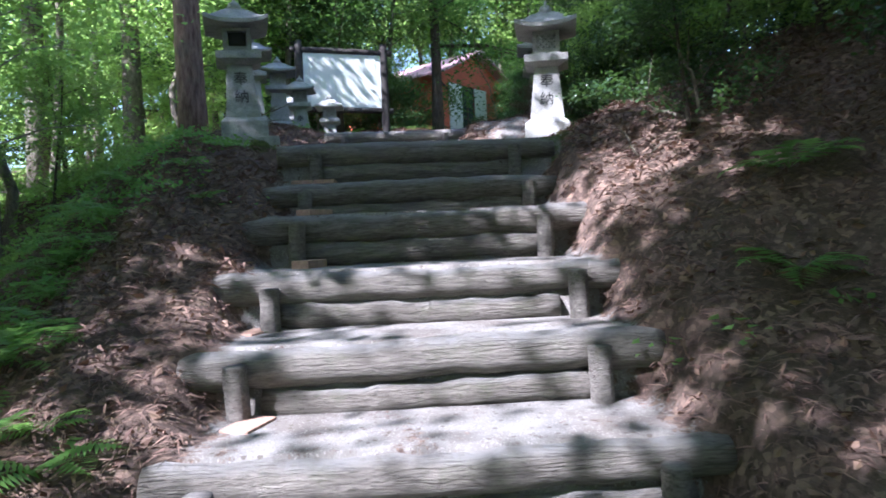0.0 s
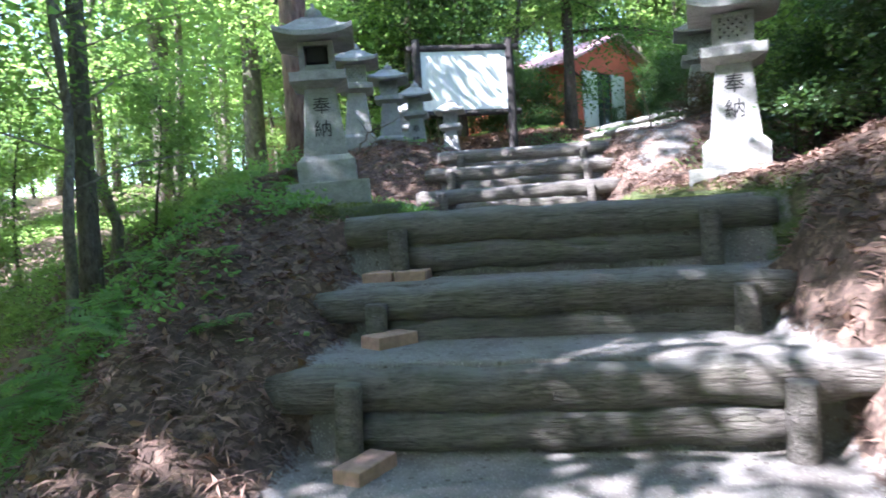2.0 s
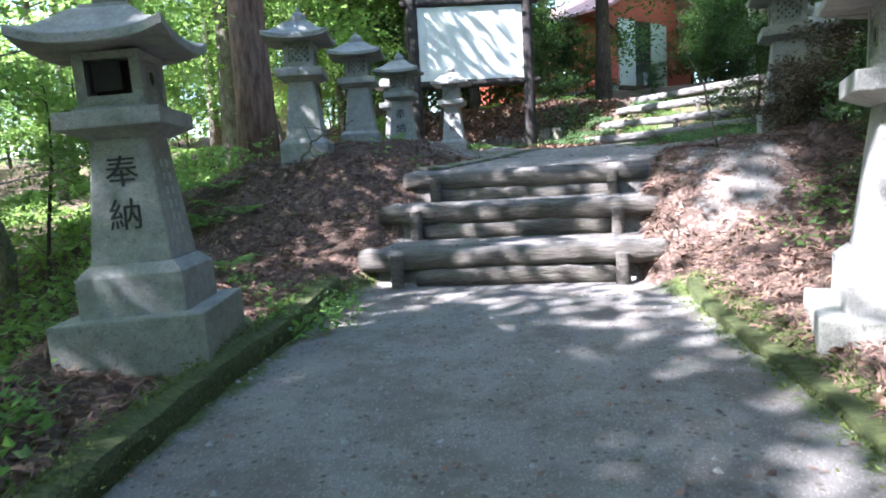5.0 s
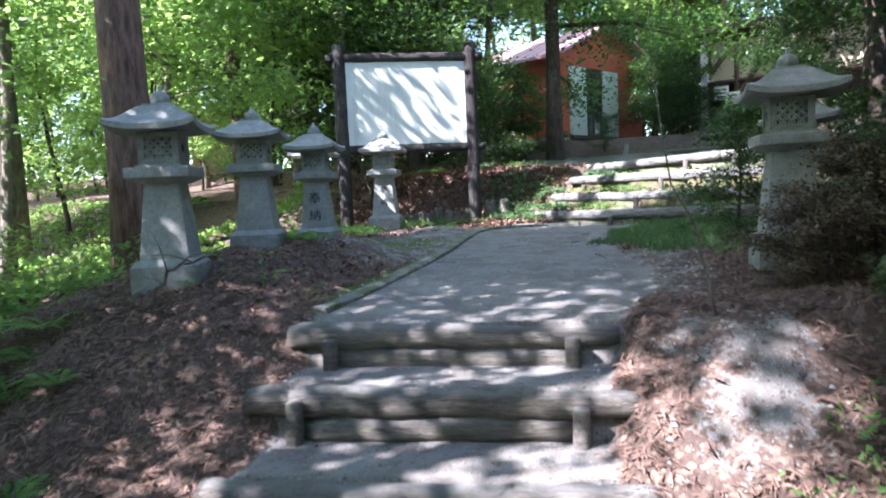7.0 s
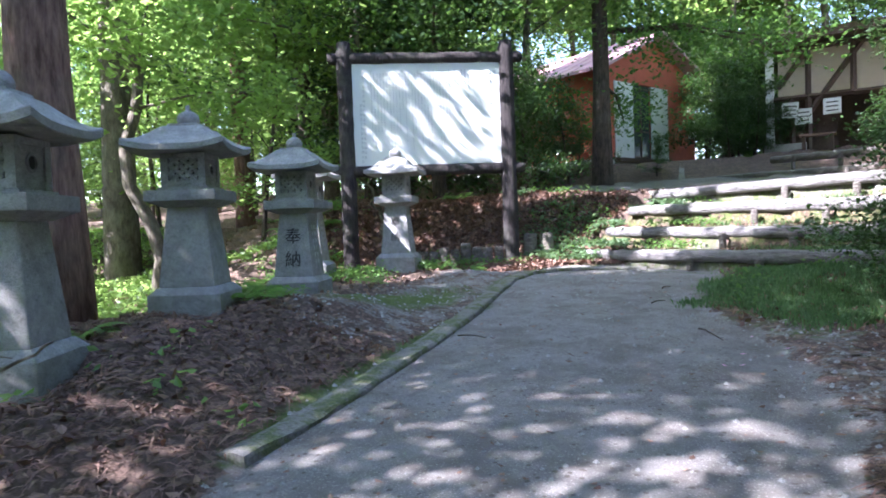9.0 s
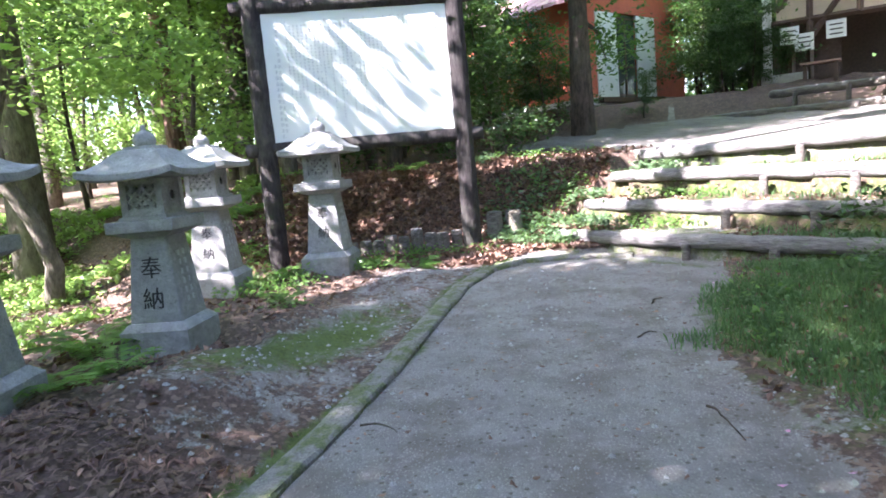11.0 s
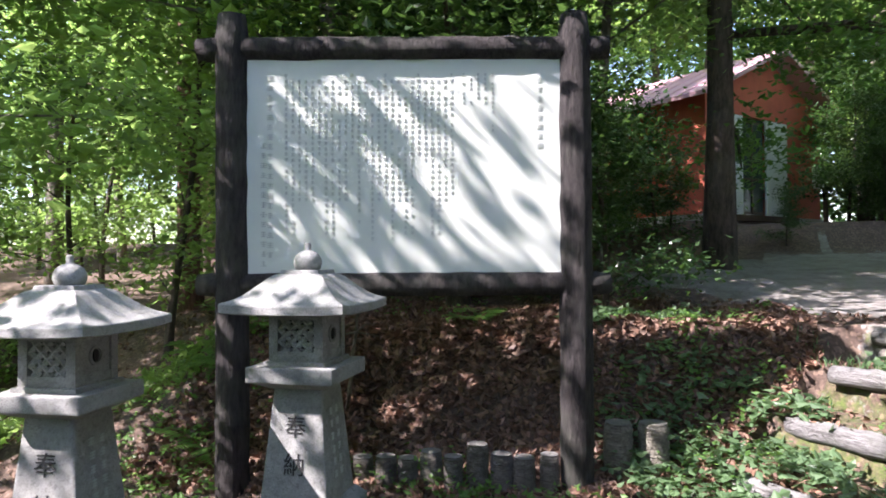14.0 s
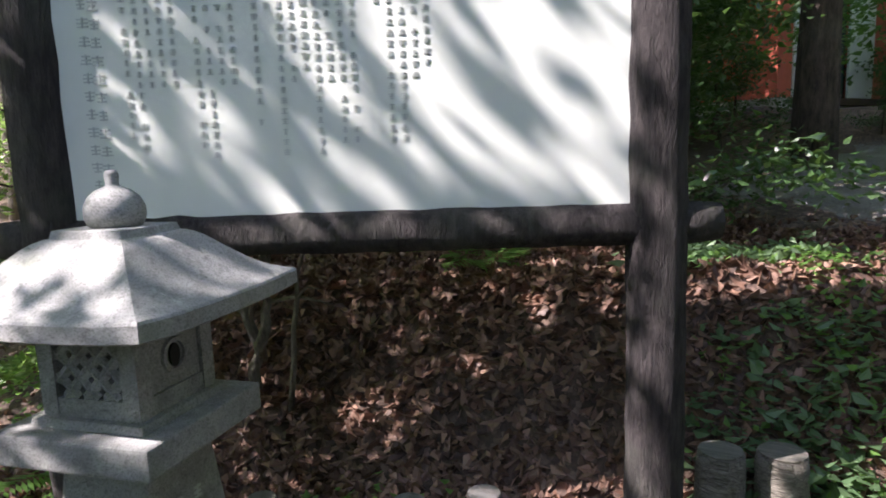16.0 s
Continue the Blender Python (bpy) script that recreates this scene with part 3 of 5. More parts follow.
stone_lantern(-3.1, 13.18, 3.14, 13, 1.5, STONE, curl=0.03)
stone_lantern(-3.94, 14.8, 3.17, 15, 1.55, STONE_W, curl=0.01, glyph=0.76, rows=(0.62, 0.44))
stone_lantern(-3.17, 15.57, 3.2, 11, 1.58, STONE, curl=0.01, glyph=0.76, rows=(0.64, 0.46))
stone_lantern(1.6, 11.5, 3.05, 0, 1.6, STONE_D, kanji=False, curl=0.04)
stone_lantern(2.05, 13.3, 3.05, 0, 1.55, STONE_D, kanji=False, curl=0.04)

# ---- notice board ----


def notice_board():
    a, b = Vector((-3.89, 15.94)), Vector((-2.13, 16.74))
    width = (b - a).length
    turn = math.degrees(math.atan2(b.y - a.y, b.x - a.x))
    nb = empty("notice_board", pose((a.x + b.x) / 2, (a.y + b.y) / 2, 3.2, 0, 0, turn), "large white notice board in a dark log frame", "notice board")
    z0, z1 = 4.62 - 3.2, 5.91 - 3.2
    part("panel", box(bmesh.new(), -width / 2 - 0.02, width / 2 + 0.02, 0.0, 0.03, z0 - 0.02, z1 + 0.02, 0.004), BOARD_WHITE, nb, "white painted board with small writing")
    for i, sx in enumerate((-1, 1)):
        top = z1 + 0.3
        pts = [(sx * (width / 2 + 0.1), 0.02, zz) for zz in np.linspace(-0.3, top, 26)]
        rad = [0.105 - 0.006 * k / 25 for k in range(25)] + [0.085]
        part("frame_post", tube(bmesh.new(), pts, rad, 18, 0.1, 31 + i), BOARD_WOOD, nb, "dark stained log post", True)
    for i, zz in enumerate((z0 - 0.085, z1 + 0.09)):
        n = 30
        pts = [((width + 0.62) * (k / n - 0.5), 0.02, zz) for k in range(n + 1)]
        part("cross_bar", tube(bmesh.new(), pts, [0.066] + [0.075] * (n - 1) + [0.066], 14, 0.12, 41 + i), BOARD_WOOD, nb, "dark stained log bar", True)
    return nb


notice_board()

# ---- wide upper steps ----
for k, (d, top) in enumerate(UP_STEPS):
    c = UP0 + UP_NORM * d + UP_DIR * 0.9
    st = empty("wide_log_step", pose(c.x, c.y, top, 0, 0, -36.9), "sun-bleached wide log step with short pegs", "step", "wide log steps")
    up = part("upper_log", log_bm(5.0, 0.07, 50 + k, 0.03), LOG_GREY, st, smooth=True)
    up.location = (0, 0, -0.066)
    for j, u in enumerate((-0.75, 0.05, 0.95)):
        p = part("post", post_bm(0.042, 0.36, 70 + k * 4 + j), POST, st, smooth=True)
        p.location = (u + 0.08 * k, -0.125, -0.45)


# ---- writing on the board: unreadable columns as small bars ----
def board_writing():
    a, b = Vector((-3.89, 15.94)), Vector((-2.13, 16.74))
    width = (b - a).length
    nb = bpy.data.objects["notice_board"]
    g = random.Random(77)
    z1 = 5.91 - 3.2
    cols = [(0.10, 0.5, 0.74, 0.042, 0.0), (0.14, 0.08, 1.15, 0.042, 0.0)]
    cols += [(0.24 + 0.041 * k, 0.07 + (0.04 if k % 5 else 0.0), g.choice((0.5, 0.75, 0.95, 1.0)), 0.024, 0.12) for k in range(26)]
    cols += [(1.34 + 0.045 * k, 0.07, g.choice((0.2, 0.35)), 0.02, 0.3) for k in range(5)]
    cols += [(width - 0.12, 0.1, 0.42, 0.04, 0.1)]
    bm = bmesh.new()
    for x, t0, span, size, skip in cols:
        z = t0
        while z < t0 + span:
            if g.random() > skip:
                cx, cz = -width / 2 + x, z1 - z
                for q in range(3):
                    w = size * g.uniform(0.5, 1.0)
                    h = size * 0.11
                    zz = cz - size * 0.3 * q
                    box(bm, cx - w / 2, cx + w / 2, -0.003, 0.001, zz - h, zz)
                w = size * 0.11
                box(bm, cx - w / 2, cx + w / 2, -0.0035, 0.001, cz - size * 0.75, cz + size * 0.1)
            z += size * 1.45
    tagged(part("writing", bm, GREY_INK, nb, "columns of small faded grey writing"), kind="stuff")


board_writing()


def stump(x, y, top, r, low, seed, label, mat=POST):
    s = empty("log_stump", pose(x, y, top), label, "log stump", "log stumps below the board")
    h = top - low
    part("trunk_piece", tube(bmesh.new(), [(0, 0, -h * (1 - t)) for t in (0, 0.3, 0.6, 0.9, 0.985)], [r * 1.02, r, r, r * 0.99, r * 0.93], 18, 0.07, seed), mat, s, smooth=True)
    part("cut_face", lathe(bmesh.new(), [(r * 0.92, -h * 0.02), (r * 0.9, 0.0)], 18), mat, s, "weathered sawn cut face")


STUMP_WOOD = make_log("pale_stump_wood", (0.17, 0.15, 0.115), (0.42, 0.385, 0.31), 0.3, 0.3)
stump(-1.84, 17.05, 3.64, 0.09, 3.1, 3, "short upright log stump with pale sawn top", STUMP_WOOD)
stump(-1.63, 17.12, 3.64, 0.095, 3.1, 4, "short upright log stump with pale sawn top", STUMP_WOOD)
ra = random.Random(9)
for k in range(10):
    f = k / 9
    stump(-3.45 + 1.25 * f, 16.28 + 0.42 * f + ra.uniform(-0.02, 0.02), 3.5 + ra.uniform(-0.06, 0.05), ra.uniform(0.06, 0.075), 3.0, 11 + k, "small mossy upright log edging the bank", LOG)

# ---- kerbs ----
MOSSY = make_log("mossy_kerb", (0.06, 0.085, 0.025), (0.19, 0.23, 0.06), 0.9, 0.0)


def make_kerb_stone():
    m = Mat("mossy_kerb_stone", 0.9)
    mid, fine = m.noise(7, 5, 0.7), m.noise(70, 4, 0.75)
    c = m.mix(m.band(fine, 0.3, 0.7), (0.14, 0.13, 0.115), (0.31, 0.3, 0.275))
    moss = m.mix(m.band(fine, 0.35, 0.65), (0.05, 0.075, 0.02), (0.15, 0.18, 0.05))
    c = m.mix(m.math("MULTIPLY", m.band(mid, 0.44, 0.58), 0.85), c, moss)
    m.color(c).bump(m.math("ADD", fine, mid), 0.8, 0.015)
    return m.mat


KERB_STONE = make_kerb_stone()


def kerb(points, wide, high, mat, label):
    """A low uneven kerb of squared section along the points."""
    bm = bmesh.new()
    pts = []
    for (x0, y0), (x1, y1) in zip(points, points[1:]):
        n = max(2, int(math.hypot(x1 - x0, y1 - y0) / 0.09))
        pts += [(x0 + (x1 - x0) * k / n, y0 + (y1 - y0) * k / n) for k in range(n)]
    pts.append(points[-1])
    g = random.Random(int(100 * points[0][1]))
    rings = []
    for k, (x, y) in enumerate(pts):
        a, b = Vector(pts[max(0, k - 1)]), Vector(pts[min(len(pts) - 1, k + 1)])
        d = (b - a).normalized()
        side = Vector((d.y, -d.x))
        z = ground_z(x, y)
        ring = []
        for u, h in ((-1, -0.12), (-1, 0.5), (-0.85, 0.85), (-0.3, 1), (0.3, 1), (0.85, 0.88), (1, 0.5), (1, -0.12)):
            w = u * wide / 2 * (1 + g.uniform(-0.09, 0.09))
            top = high * h * (1 + g.uniform(-0.14, 0.14)) if h > 0 else -0.08
            ring.append(bm.verts.new((x + side.x * w, y + side.y * w, z + top)))
        rings.append(ring)
    for a, b in zip(rings, rings[1:]):
        for q in range(7):
            bm.faces.new((a[q], a[q + 1], b[q + 1], b[q]))
    bm.faces.new(rings[0])
    bm.faces.new(rings[-1][::-1])
    bmesh.ops.recalc_face_normals(bm, faces=bm.faces)
    tagged(mesh_ob("path_kerb", bm, mat), label, "kerb", "path kerbs")
    return pts


left_kerb = kerb([(-0.84, 5.22), (-0.92, 5.6), (-1.08, 6.2), (-1.3, 7.2), (-1.58, 8.3)], 0.16, 0.075, MOSSY, "low moss-covered kerb along the landing")
right_kerb = kerb([(1.5, 5.35), (1.36, 6.0), (1.22, 6.77), (0.86, 8.1), (0.76, 8.6)], 0.14, 0.022, MOSSY, "low mossy kerb along the landing")
kerb([(-1.68, 10.3), (-1.62, 11.2), (-1.58, 12.2), (-1.57, 13.2), (-1.63, 14.2), (-1.66, 15.0), (-1.6, 15.7), (-1.35, 16.1), (-0.9, 16.25), (-0.3, 16.22)], 0.15, 0.035, KERB_STONE, "low mossy kerb along the gravel path")


def brick(x, y, z, turn, wide=0.1):
    b = mesh_ob("brick", box(bmesh.new(), -0.105, 0.105, -wide / 2, wide / 2, 0, 0.06, 0.006), BRICK)
    b.matrix_basis = pose(x, y, z, 0, 0, turn)
    tagged(b, "reddish brown brick lying on a step", "brick", "bricks on the steps")


for x, y, z, turn, wide in ((-0.05, 3.88, 1.1, 78, 0.11), (-0.2, 4.5, 1.415, 60, 0.13), (-0.41, 4.95, 1.65, 98, 0.15), (-0.25, 4.97, 1.65, 99, 0.15), (0.04, 2.74, 0.495, 80, 0.13), (-0.18, 3.36, 0.775, 78, 0.12)):
    brick(x, y, z, turn, wide)

# ---- red house ----
HOUSE_Z = 5.5


def red_house():
    f = Vector((0.526, 0.85))
    turn = math.degrees(math.atan2(f.y, f.x))
    h = empty("red_house", pose(-1.75, 28.35, HOUSE_Z, 0, 0, turn), "red-painted wooden house with white sliding doors", "house")
    L, D = 5.0, 9.0
    bm = bmesh.new()
    # gable front with a doorway
    x0, x1, dz = 0.45, 3.35, 2.35
    box(bm, 0, x0, 0, 0.14, 0.15, 2.9)
    box(bm, x1, L, 0, 0.14, 0.15, 2.9)
    box(bm, x0, x1, 0, 0.14, 0.15 + dz, 2.9)
    vs = [bm.verts.new(v) for v in ((0, 0, 2.9), (L, 0, 2.9), (L / 2, 0, 4.0), (0, 0.14, 2.9), (L, 0.14, 2.9), (L / 2, 0.14, 4.0))]
    bm.faces.new((vs[0], vs[1], vs[2]))
    bm.faces.new((vs[5], vs[4], vs[3]))
    part("front_wall", bm, RED_WALL, h)
    part("side_wall", box(bmesh.new(), 0, 0.14, 0.142, D, 0.15, 2.9), RED_WALL, h)
    part("far_wall", box(bmesh.new(), L - 0.14, L, 0.142, D, 0.15, 2.9), RED_WALL, h)
    part("back_wall", box(bmesh.new(), 0, L, D + 0.002, D + 0.14, 0.15, 2.9), RED_WALL, h)
    part("foundation", box(bmesh.new(), -0.05, L + 0.05, -0.05, D + 0.1, -0.6, 0.147), CONCRETE, h)
    for s, n in ((-1, "roof"), (1, "roof")):
        bm = bmesh.new()
        xa = -0.5 if s < 0 else L + 0.5
        pts = [(xa, -0.5, 2.68), (xa, D + 0.6, 2.68), (L / 2, D + 0.6, 4.06), (L / 2, -0.5, 4.06)]
        lo = [bm.verts.new(p) for p in pts]
        hi = [bm.verts.new((p[0], p[1], p[2] + 0.1)) for p in pts]
        bm.faces.new(lo)
        bm.faces.new(hi[::-1])
        for i in range(4):
            bm.faces.new((lo[i], lo[(i + 1) % 4], hi[(i + 1) % 4], hi[i]))
        bmesh.ops.recalc_face_normals(bm, faces=bm.faces)
        part(n, bm, ROOF_RED, h, "faded red metal roof")
    w = (x1 - x0) / 3
    for i in range(3):
        a = x0 + i * w
        if i == 1:
            d = part("glass_door", box(bmesh.new(), a, a + w, 0.06, 0.09, 0.17, 0.13 + dz), GLASS, h, "dark glass sliding door")
            for zz in (0.2, 1.0, dz):
                part("rail", box(bmesh.new(), a, a + w, 0.04, 0.058, zz, zz + 0.05), BEAM, d)
            part("stile", box(bmesh.new(), a + w / 2 - 0.03, a + w / 2 + 0.03, 0.035, 0.058, 0.2, dz), BEAM, d)
        else:
            part("shutter", box(bmesh.new(), a + 0.01, a + w - 0.01, -0.03, 0.02, 0.17, 0.13 + dz, 0.006), WHITE, h, "white sliding shutter panel")
    part("step_sill", box(bmesh.new(), x0 - 0.1, x1 + 0.1, -0.25, -0.052, 0.0, 0.14, 0.01), BEAM, h)
    part("wall_window", box(bmesh.new(), -0.03, -0.002, 3.0, 4.2, 1.2, 2.1, 0.005), GLASS, h)
    for k in range(18):
        y = -0.3 + 0.55 * k
        bm = tube(bmesh.new(), [(-0.49, y, 2.795), (L / 2, y, 4.17)], [0.02, 0.02], 4)
        part("roof_seam", bm, ROOF_RED, h)
    part("meter_box", box(bmesh.new(), L - 0.42, L - 0.12, -0.16, -0.004, 0.95, 1.55, 0.01), WHITE, h, "white wall-mounted meter box")
    return h


red_house()


def timber_shed():
    s = empty("timber_shed", pose(2.75, 28.8, 5.35, 0, 0, -14), "open half-timbered shed with cream panels", "shed")
    part("corner_post", box(bmesh.new(), -0.1, 0.1, -0.1, 0.1, 0.35, 3.05, 0.008), WHITE, s, "pale weathered corner post")
    part("plinth", box(bmesh.new(), -0.15, 0.9, -0.15, 0.4, -0.5, 0.349, 0.015), CONCRETE, s)
    part("back_wall", box(bmesh.new(), 0.1, 6.5, 3.0, 3.12, -0.3, 2.95), BEAM, s, "dark plank back wall")
    part("side_wall", box(bmesh.new(), 0.11, 0.2, 0.11, 2.998, 0.35, 1.7), BEAM, s, "dark plank wall")
    part("front_wall", box(bmesh.new(), 0.21, 1.6, 0.9, 0.98, 0.05, 1.9), BEAM, s, "dark plank wall")
    part("gable_panel", box(bmesh.new(), 0.21, 1.98, 0.02, 0.1, 1.6, 2.95), CREAM, s, "cream plaster panel")
    part("front_panel", box(bmesh.new(), 2.04, 6.5, 0.0, 0.08, 1.65, 2.85), CREAM, s, "cream slatted upper panel")
    for xx in np.arange(2.1, 6.5, 0.16):
        part("batten", box(bmesh.new(), xx, xx + 0.035, -0.02, -0.002, 1.65, 2.85), CREAM, s)
    for a, b in (((0.1, 1.6), (2.0, 1.6)), ((2.0, 1.58), (6.5, 1.58)), ((0.2, 1.9), (1.0, 2.95)), ((1.0, 1.2), (2.2, 2.9)), ((2.0, 1.6), (2.0, 2.95)), ((0.95, 0.05), (0.95, 2.95)), ((0.55, 0.05), (0.55, 1.6)), ((0.1, 2.92), (6.5, 2.92))):
        part("beam", tube(bmesh.new(), [(a[0], -0.05, a[1]), (b[0], -0.05, b[1])], [0.075, 0.075], 4), BEAM, s)
    for xx, zz in ((0.3, 1.05), (0.62, 0.85), (1.3, 1.05)):
        sign = part("wall_notice", box(bmesh.new(), xx, xx + 0.42, -0.16, -0.13, zz, zz + 0.42, 0.004), WHITE, s, "small white notice")
        for q in range(3):
            part("print_bar", box(bmesh.new(), xx + 0.07, xx + 0.35, -0.164, -0.161, zz + 0.08 + 0.11 * q, zz + 0.11 + 0.11 * q), INK, sign)
    part("roof", box(bmesh.new(), -0.3, 7.0, -0.8, 4.0, 3.06, 3.18), BEAM, s, "dark shed roof")
    part("eave_board", box(bmesh.new(), -0.35, 7.05, -0.86, -0.805, 3.0, 3.22), BEAM, s, "dark eave board")
    part("floor_slab", box(bmesh.new(), 0.902, 6.8, -0.3, 3.2, -0.6, 0.05), CONCRETE, s)


timber_shed()


def bench(x, y, z, turn, length=1.6):
    b = empty("bench", pose(x, y, z, 0, 0, turn), "plain brown wooden bench by the shed", "bench", "benches by the shed")
    for k in range(2):
        part("seat_plank", box(bmesh.new(), -length / 2, length / 2, -0.2 + 0.205 * k, 0.0 + 0.2 * k, 0.4, 0.45, 0.006), BRICK, b)
    for sx in (-1, 1):
        part("leg", box(bmesh.new(), sx * length * 0.38 - 0.04, sx * length * 0.38 + 0.04, -0.16, 0.16, -0.05, 0.399), BEAM, b)


bench(3.75, 27.9, 5.4, -14, 0.85)
bench(6.0, 27.4, 5.4, -14)

# long log edges between the gravel and the houses
for k, (d, top, length, u) in enumerate(((8.55, 4.86, 6.0, 1.8), (9.05, 5.12, 5.5, 2.2), (8.3, 4.74, 3.6, -3.2), (9.2, 5.15, 3.0, -2.6))):
    c = UP0 + UP_NORM * d + UP_DIR * u
    st = empty("log_edge", pose(c.x, c.y, top, 0, 0, -36.9), "long grey log edging the gravel yard", "log edge", "log edges of the yard")
    e = part("edge_log", log_bm(length, 0.09, 150 + k), LOG_GREY if k < 2 else LOG, st, smooth=True)
    e.location = (0, 0, -0.08)
    for j, q in enumerate((-0.3, 0.05, 0.35)):
        p = part("post", post_bm(0.05, 0.36, 170 + k * 4 + j), POST, st, smooth=True)
        p.location = (q * length, -0.13, -0.4)

# ---- trees ----
LEAF_SHAPE = ((0, -0.5), (0.34, -0.1), (0.0, 0.62), (-0.34, -0.1))


def leaf_mesh(name, n, mat, place, size, flat=0.5, seed=1, vary=0.4):
    """n small four-cornered leaves; place(rng) gives each one's spot."""
    rng = np.random.default_rng(seed)
    c = place(rng, n)
    n = len(c)
    nrm = rng.normal(size=(n, 3))
    nrm[:, 2] = np.abs(nrm[:, 2]) + flat * 3
    nrm /= np.linalg.norm(nrm, axis=1)[:, None]
    a = np.cross(nrm, rng.normal(size=(n, 3)))
    a /= np.linalg.norm(a, axis=1)[:, None] + 1e-9
    b = np.cross(nrm, a)
    s = size * (1 + vary * rng.uniform(-1, 1, n))[:, None]
    corner = [c + s * (u * a + v * b) - (nrm * s * 0.12 if abs(u) > 0 else 0) for u, v in LEAF_SHAPE]
    verts = np.stack(corner, 1).reshape(-1, 3)
    faces = np.arange(4 * n).reshape(n, 4)
    return data_mesh(name, verts.tolist(), faces.tolist(), mat)


def clumps(centres, spread, rng, n):
    k = rng.integers(0, len(centres), n)
    off = rng.normal(size=(n, 3)) * np.array(spread)
    return np.array(centres)[k] + off


def tree_meshes(kind, seed, height, r, crown0, crown_r, leaf, leaves, size, bark, bend=0.3, wig=0.0):
    """Trunk with limbs, and a crown of clumps hung on the limbs."""
    rng = random.Random(seed)
    bm = bmesh.new()
    n = 14
    ph = rng.uniform(0, 6)
    pts = [Vector((wig * math.sin(19 * k / n) + bend * math.sin(2.2 * k / n + ph) * (k / n), bend * math.cos(1.7 * k / n + ph) * (k / n), height * k / n - 0.4 * (k == 0))) for k in range(n + 1)]
    rad = [r * ((1.3 if k == 0 else 1.08 if k == 1 else 1) * (1 - 0.8 * (k / n) ** 1.3)) for k in range(n + 1)]
    tube(bm, pts, rad, 12 if r > 0.1 else 8, 0.12, seed)
    centres = []
    m = 12 if kind != "cedar" else 26
    for i in range(m):
        t = crown0 + (1 - crown0) * (i + rng.random()) / m
        base = pts[min(n, int(t * n))]
        ang = rng.uniform(0, 2 * math.pi)
        if kind == "cedar":
            reach = crown_r * (1.1 - t) * rng.uniform(0.7, 1.1) + 0.3
            tip = base + Vector((math.cos(ang) * reach, math.sin(ang) * reach, -0.15 * reach))
        else:
            reach = crown_r * rng.uniform(0.5, 1.0) * (1.15 - 0.6 * t)
            tip = base + Vector((math.cos(ang) * reach, math.sin(ang) * reach, reach * rng.uniform(0.1, 0.55)))
        mid = base.lerp(tip, 0.5) + Vector((rng.uniform(-0.1, 0.1), rng.uniform(-0.1, 0.1), 0.06 * reach))
        br = max(0.012, r * 0.32 * (1.1 - t))
        tube(bm, [base, mid, tip], [br, br * 0.7, br * 0.25], 6, 0, seed + i)
        for tt in (0.35, 0.55, 0.75, 0.95, 1.1):
            q = base.lerp(tip, tt)
            centres.append(tuple(q + Vector((rng.uniform(-0.3, 0.3), rng.uniform(-0.3, 0.3), rng.uniform(-0.1, 0.15)))))
    trunk = bpy.data.meshes.new("trunk")
    bm.to_mesh(trunk)
    bm.free()
    trunk.materials.append(bark)
    trunk.polygons.foreach_set("use_smooth", [True] * len(trunk.polygons))
    sp = crown_r * 0.16
    crown = leaf_mesh("crown", leaves, leaf, lambda g, q: clumps(centres, (sp, sp, sp * 0.5), g, q), size, 0.35, seed)
    return trunk, crown


def plant(meshes, x, y, label, name="tree", scale=1.0, turn=0.0, z=None, group="forest trees", category="tree", lean=(0, 0)):
    t = empty(name, pose(x, y, ground_z(x, y) if z is None else z, lean[0], lean[1], turn) @ Matrix.Scale(scale, 4), label, category, group)
    for nm, me in zip(("trunk", "crown"), meshes):
        o = new(nm, me)
        o.parent = t
    return t


CEDAR = [tree_meshes("cedar", 11 + i, 13, 0.23, 0.72, 2.0, LEAF_DARK, 5000, 0.16, BARK_RED, 0.15) for i in range(2)]
CEDAR_DARK = [tree_meshes("cedar", 15 + i, 15, 0.16, 0.6, 2.0, LEAF_DARK, 5000, 0.16, BARK_GREY, 0.2) for i in range(2)]
MAPLE = [tree_meshes("broad", 21 + i, 7.5, 0.09, 0.3, 3.0, LEAF, 9000, 0.11, BARK_GREY, 0.7) for i in range(3)]
YOUNG = [tree_meshes("broad", 31 + i, 4.2, 0.045, 0.18, 1.7, LEAF, 5000, 0.085, BARK_DARK, 0.5) for i in range(3)]
CAMELLIA = [tree_meshes("broad", 41 + i, 3.6, 0.045, 0.12, 1.5, LEAF_DARK, 6000, 0.085, BARK_DARK, 0.3) for i in range(2)]

# single trees that stand out
RED_CEDAR = tree_meshes("cedar", 11, 15, 0.26, 0.86, 1.3, LEAF_DARK, 2400, 0.16, BARK_RED, 0.15)
plant(RED_CEDAR, -5.0, 12.36, "tall red-barked cedar behind the lanterns", "cedar_tree")
plant(CEDAR_DARK[0], -10.9, 15.8, "thick straight cedar with sunlit bark", "cedar_tree", 1.6, 40)
plant(CEDAR_DARK[1], -6.5, 9.0, "thick dark cedar in the wood", "cedar_tree", 0.85, 80)
plant(CEDAR_DARK[0], -9.2, 17.3, "thick dark cedar in the wood", "cedar_tree", 1.6, 10)
plant(CEDAR[1], -8.7, 20.2, "red-barked cedar in the wood", "cedar_tree", 0.8, 10)
CROOKED = tree_meshes("broad", 27, 7.5, 0.1, 0.36, 3.0, LEAF, 9000, 0.11, BARK_GREY, 0.5, 0.17)
plant(CROOKED, -6.7, 15.3, "crooked slender grey tree", "broadleaf_tree", 0.95, 40)
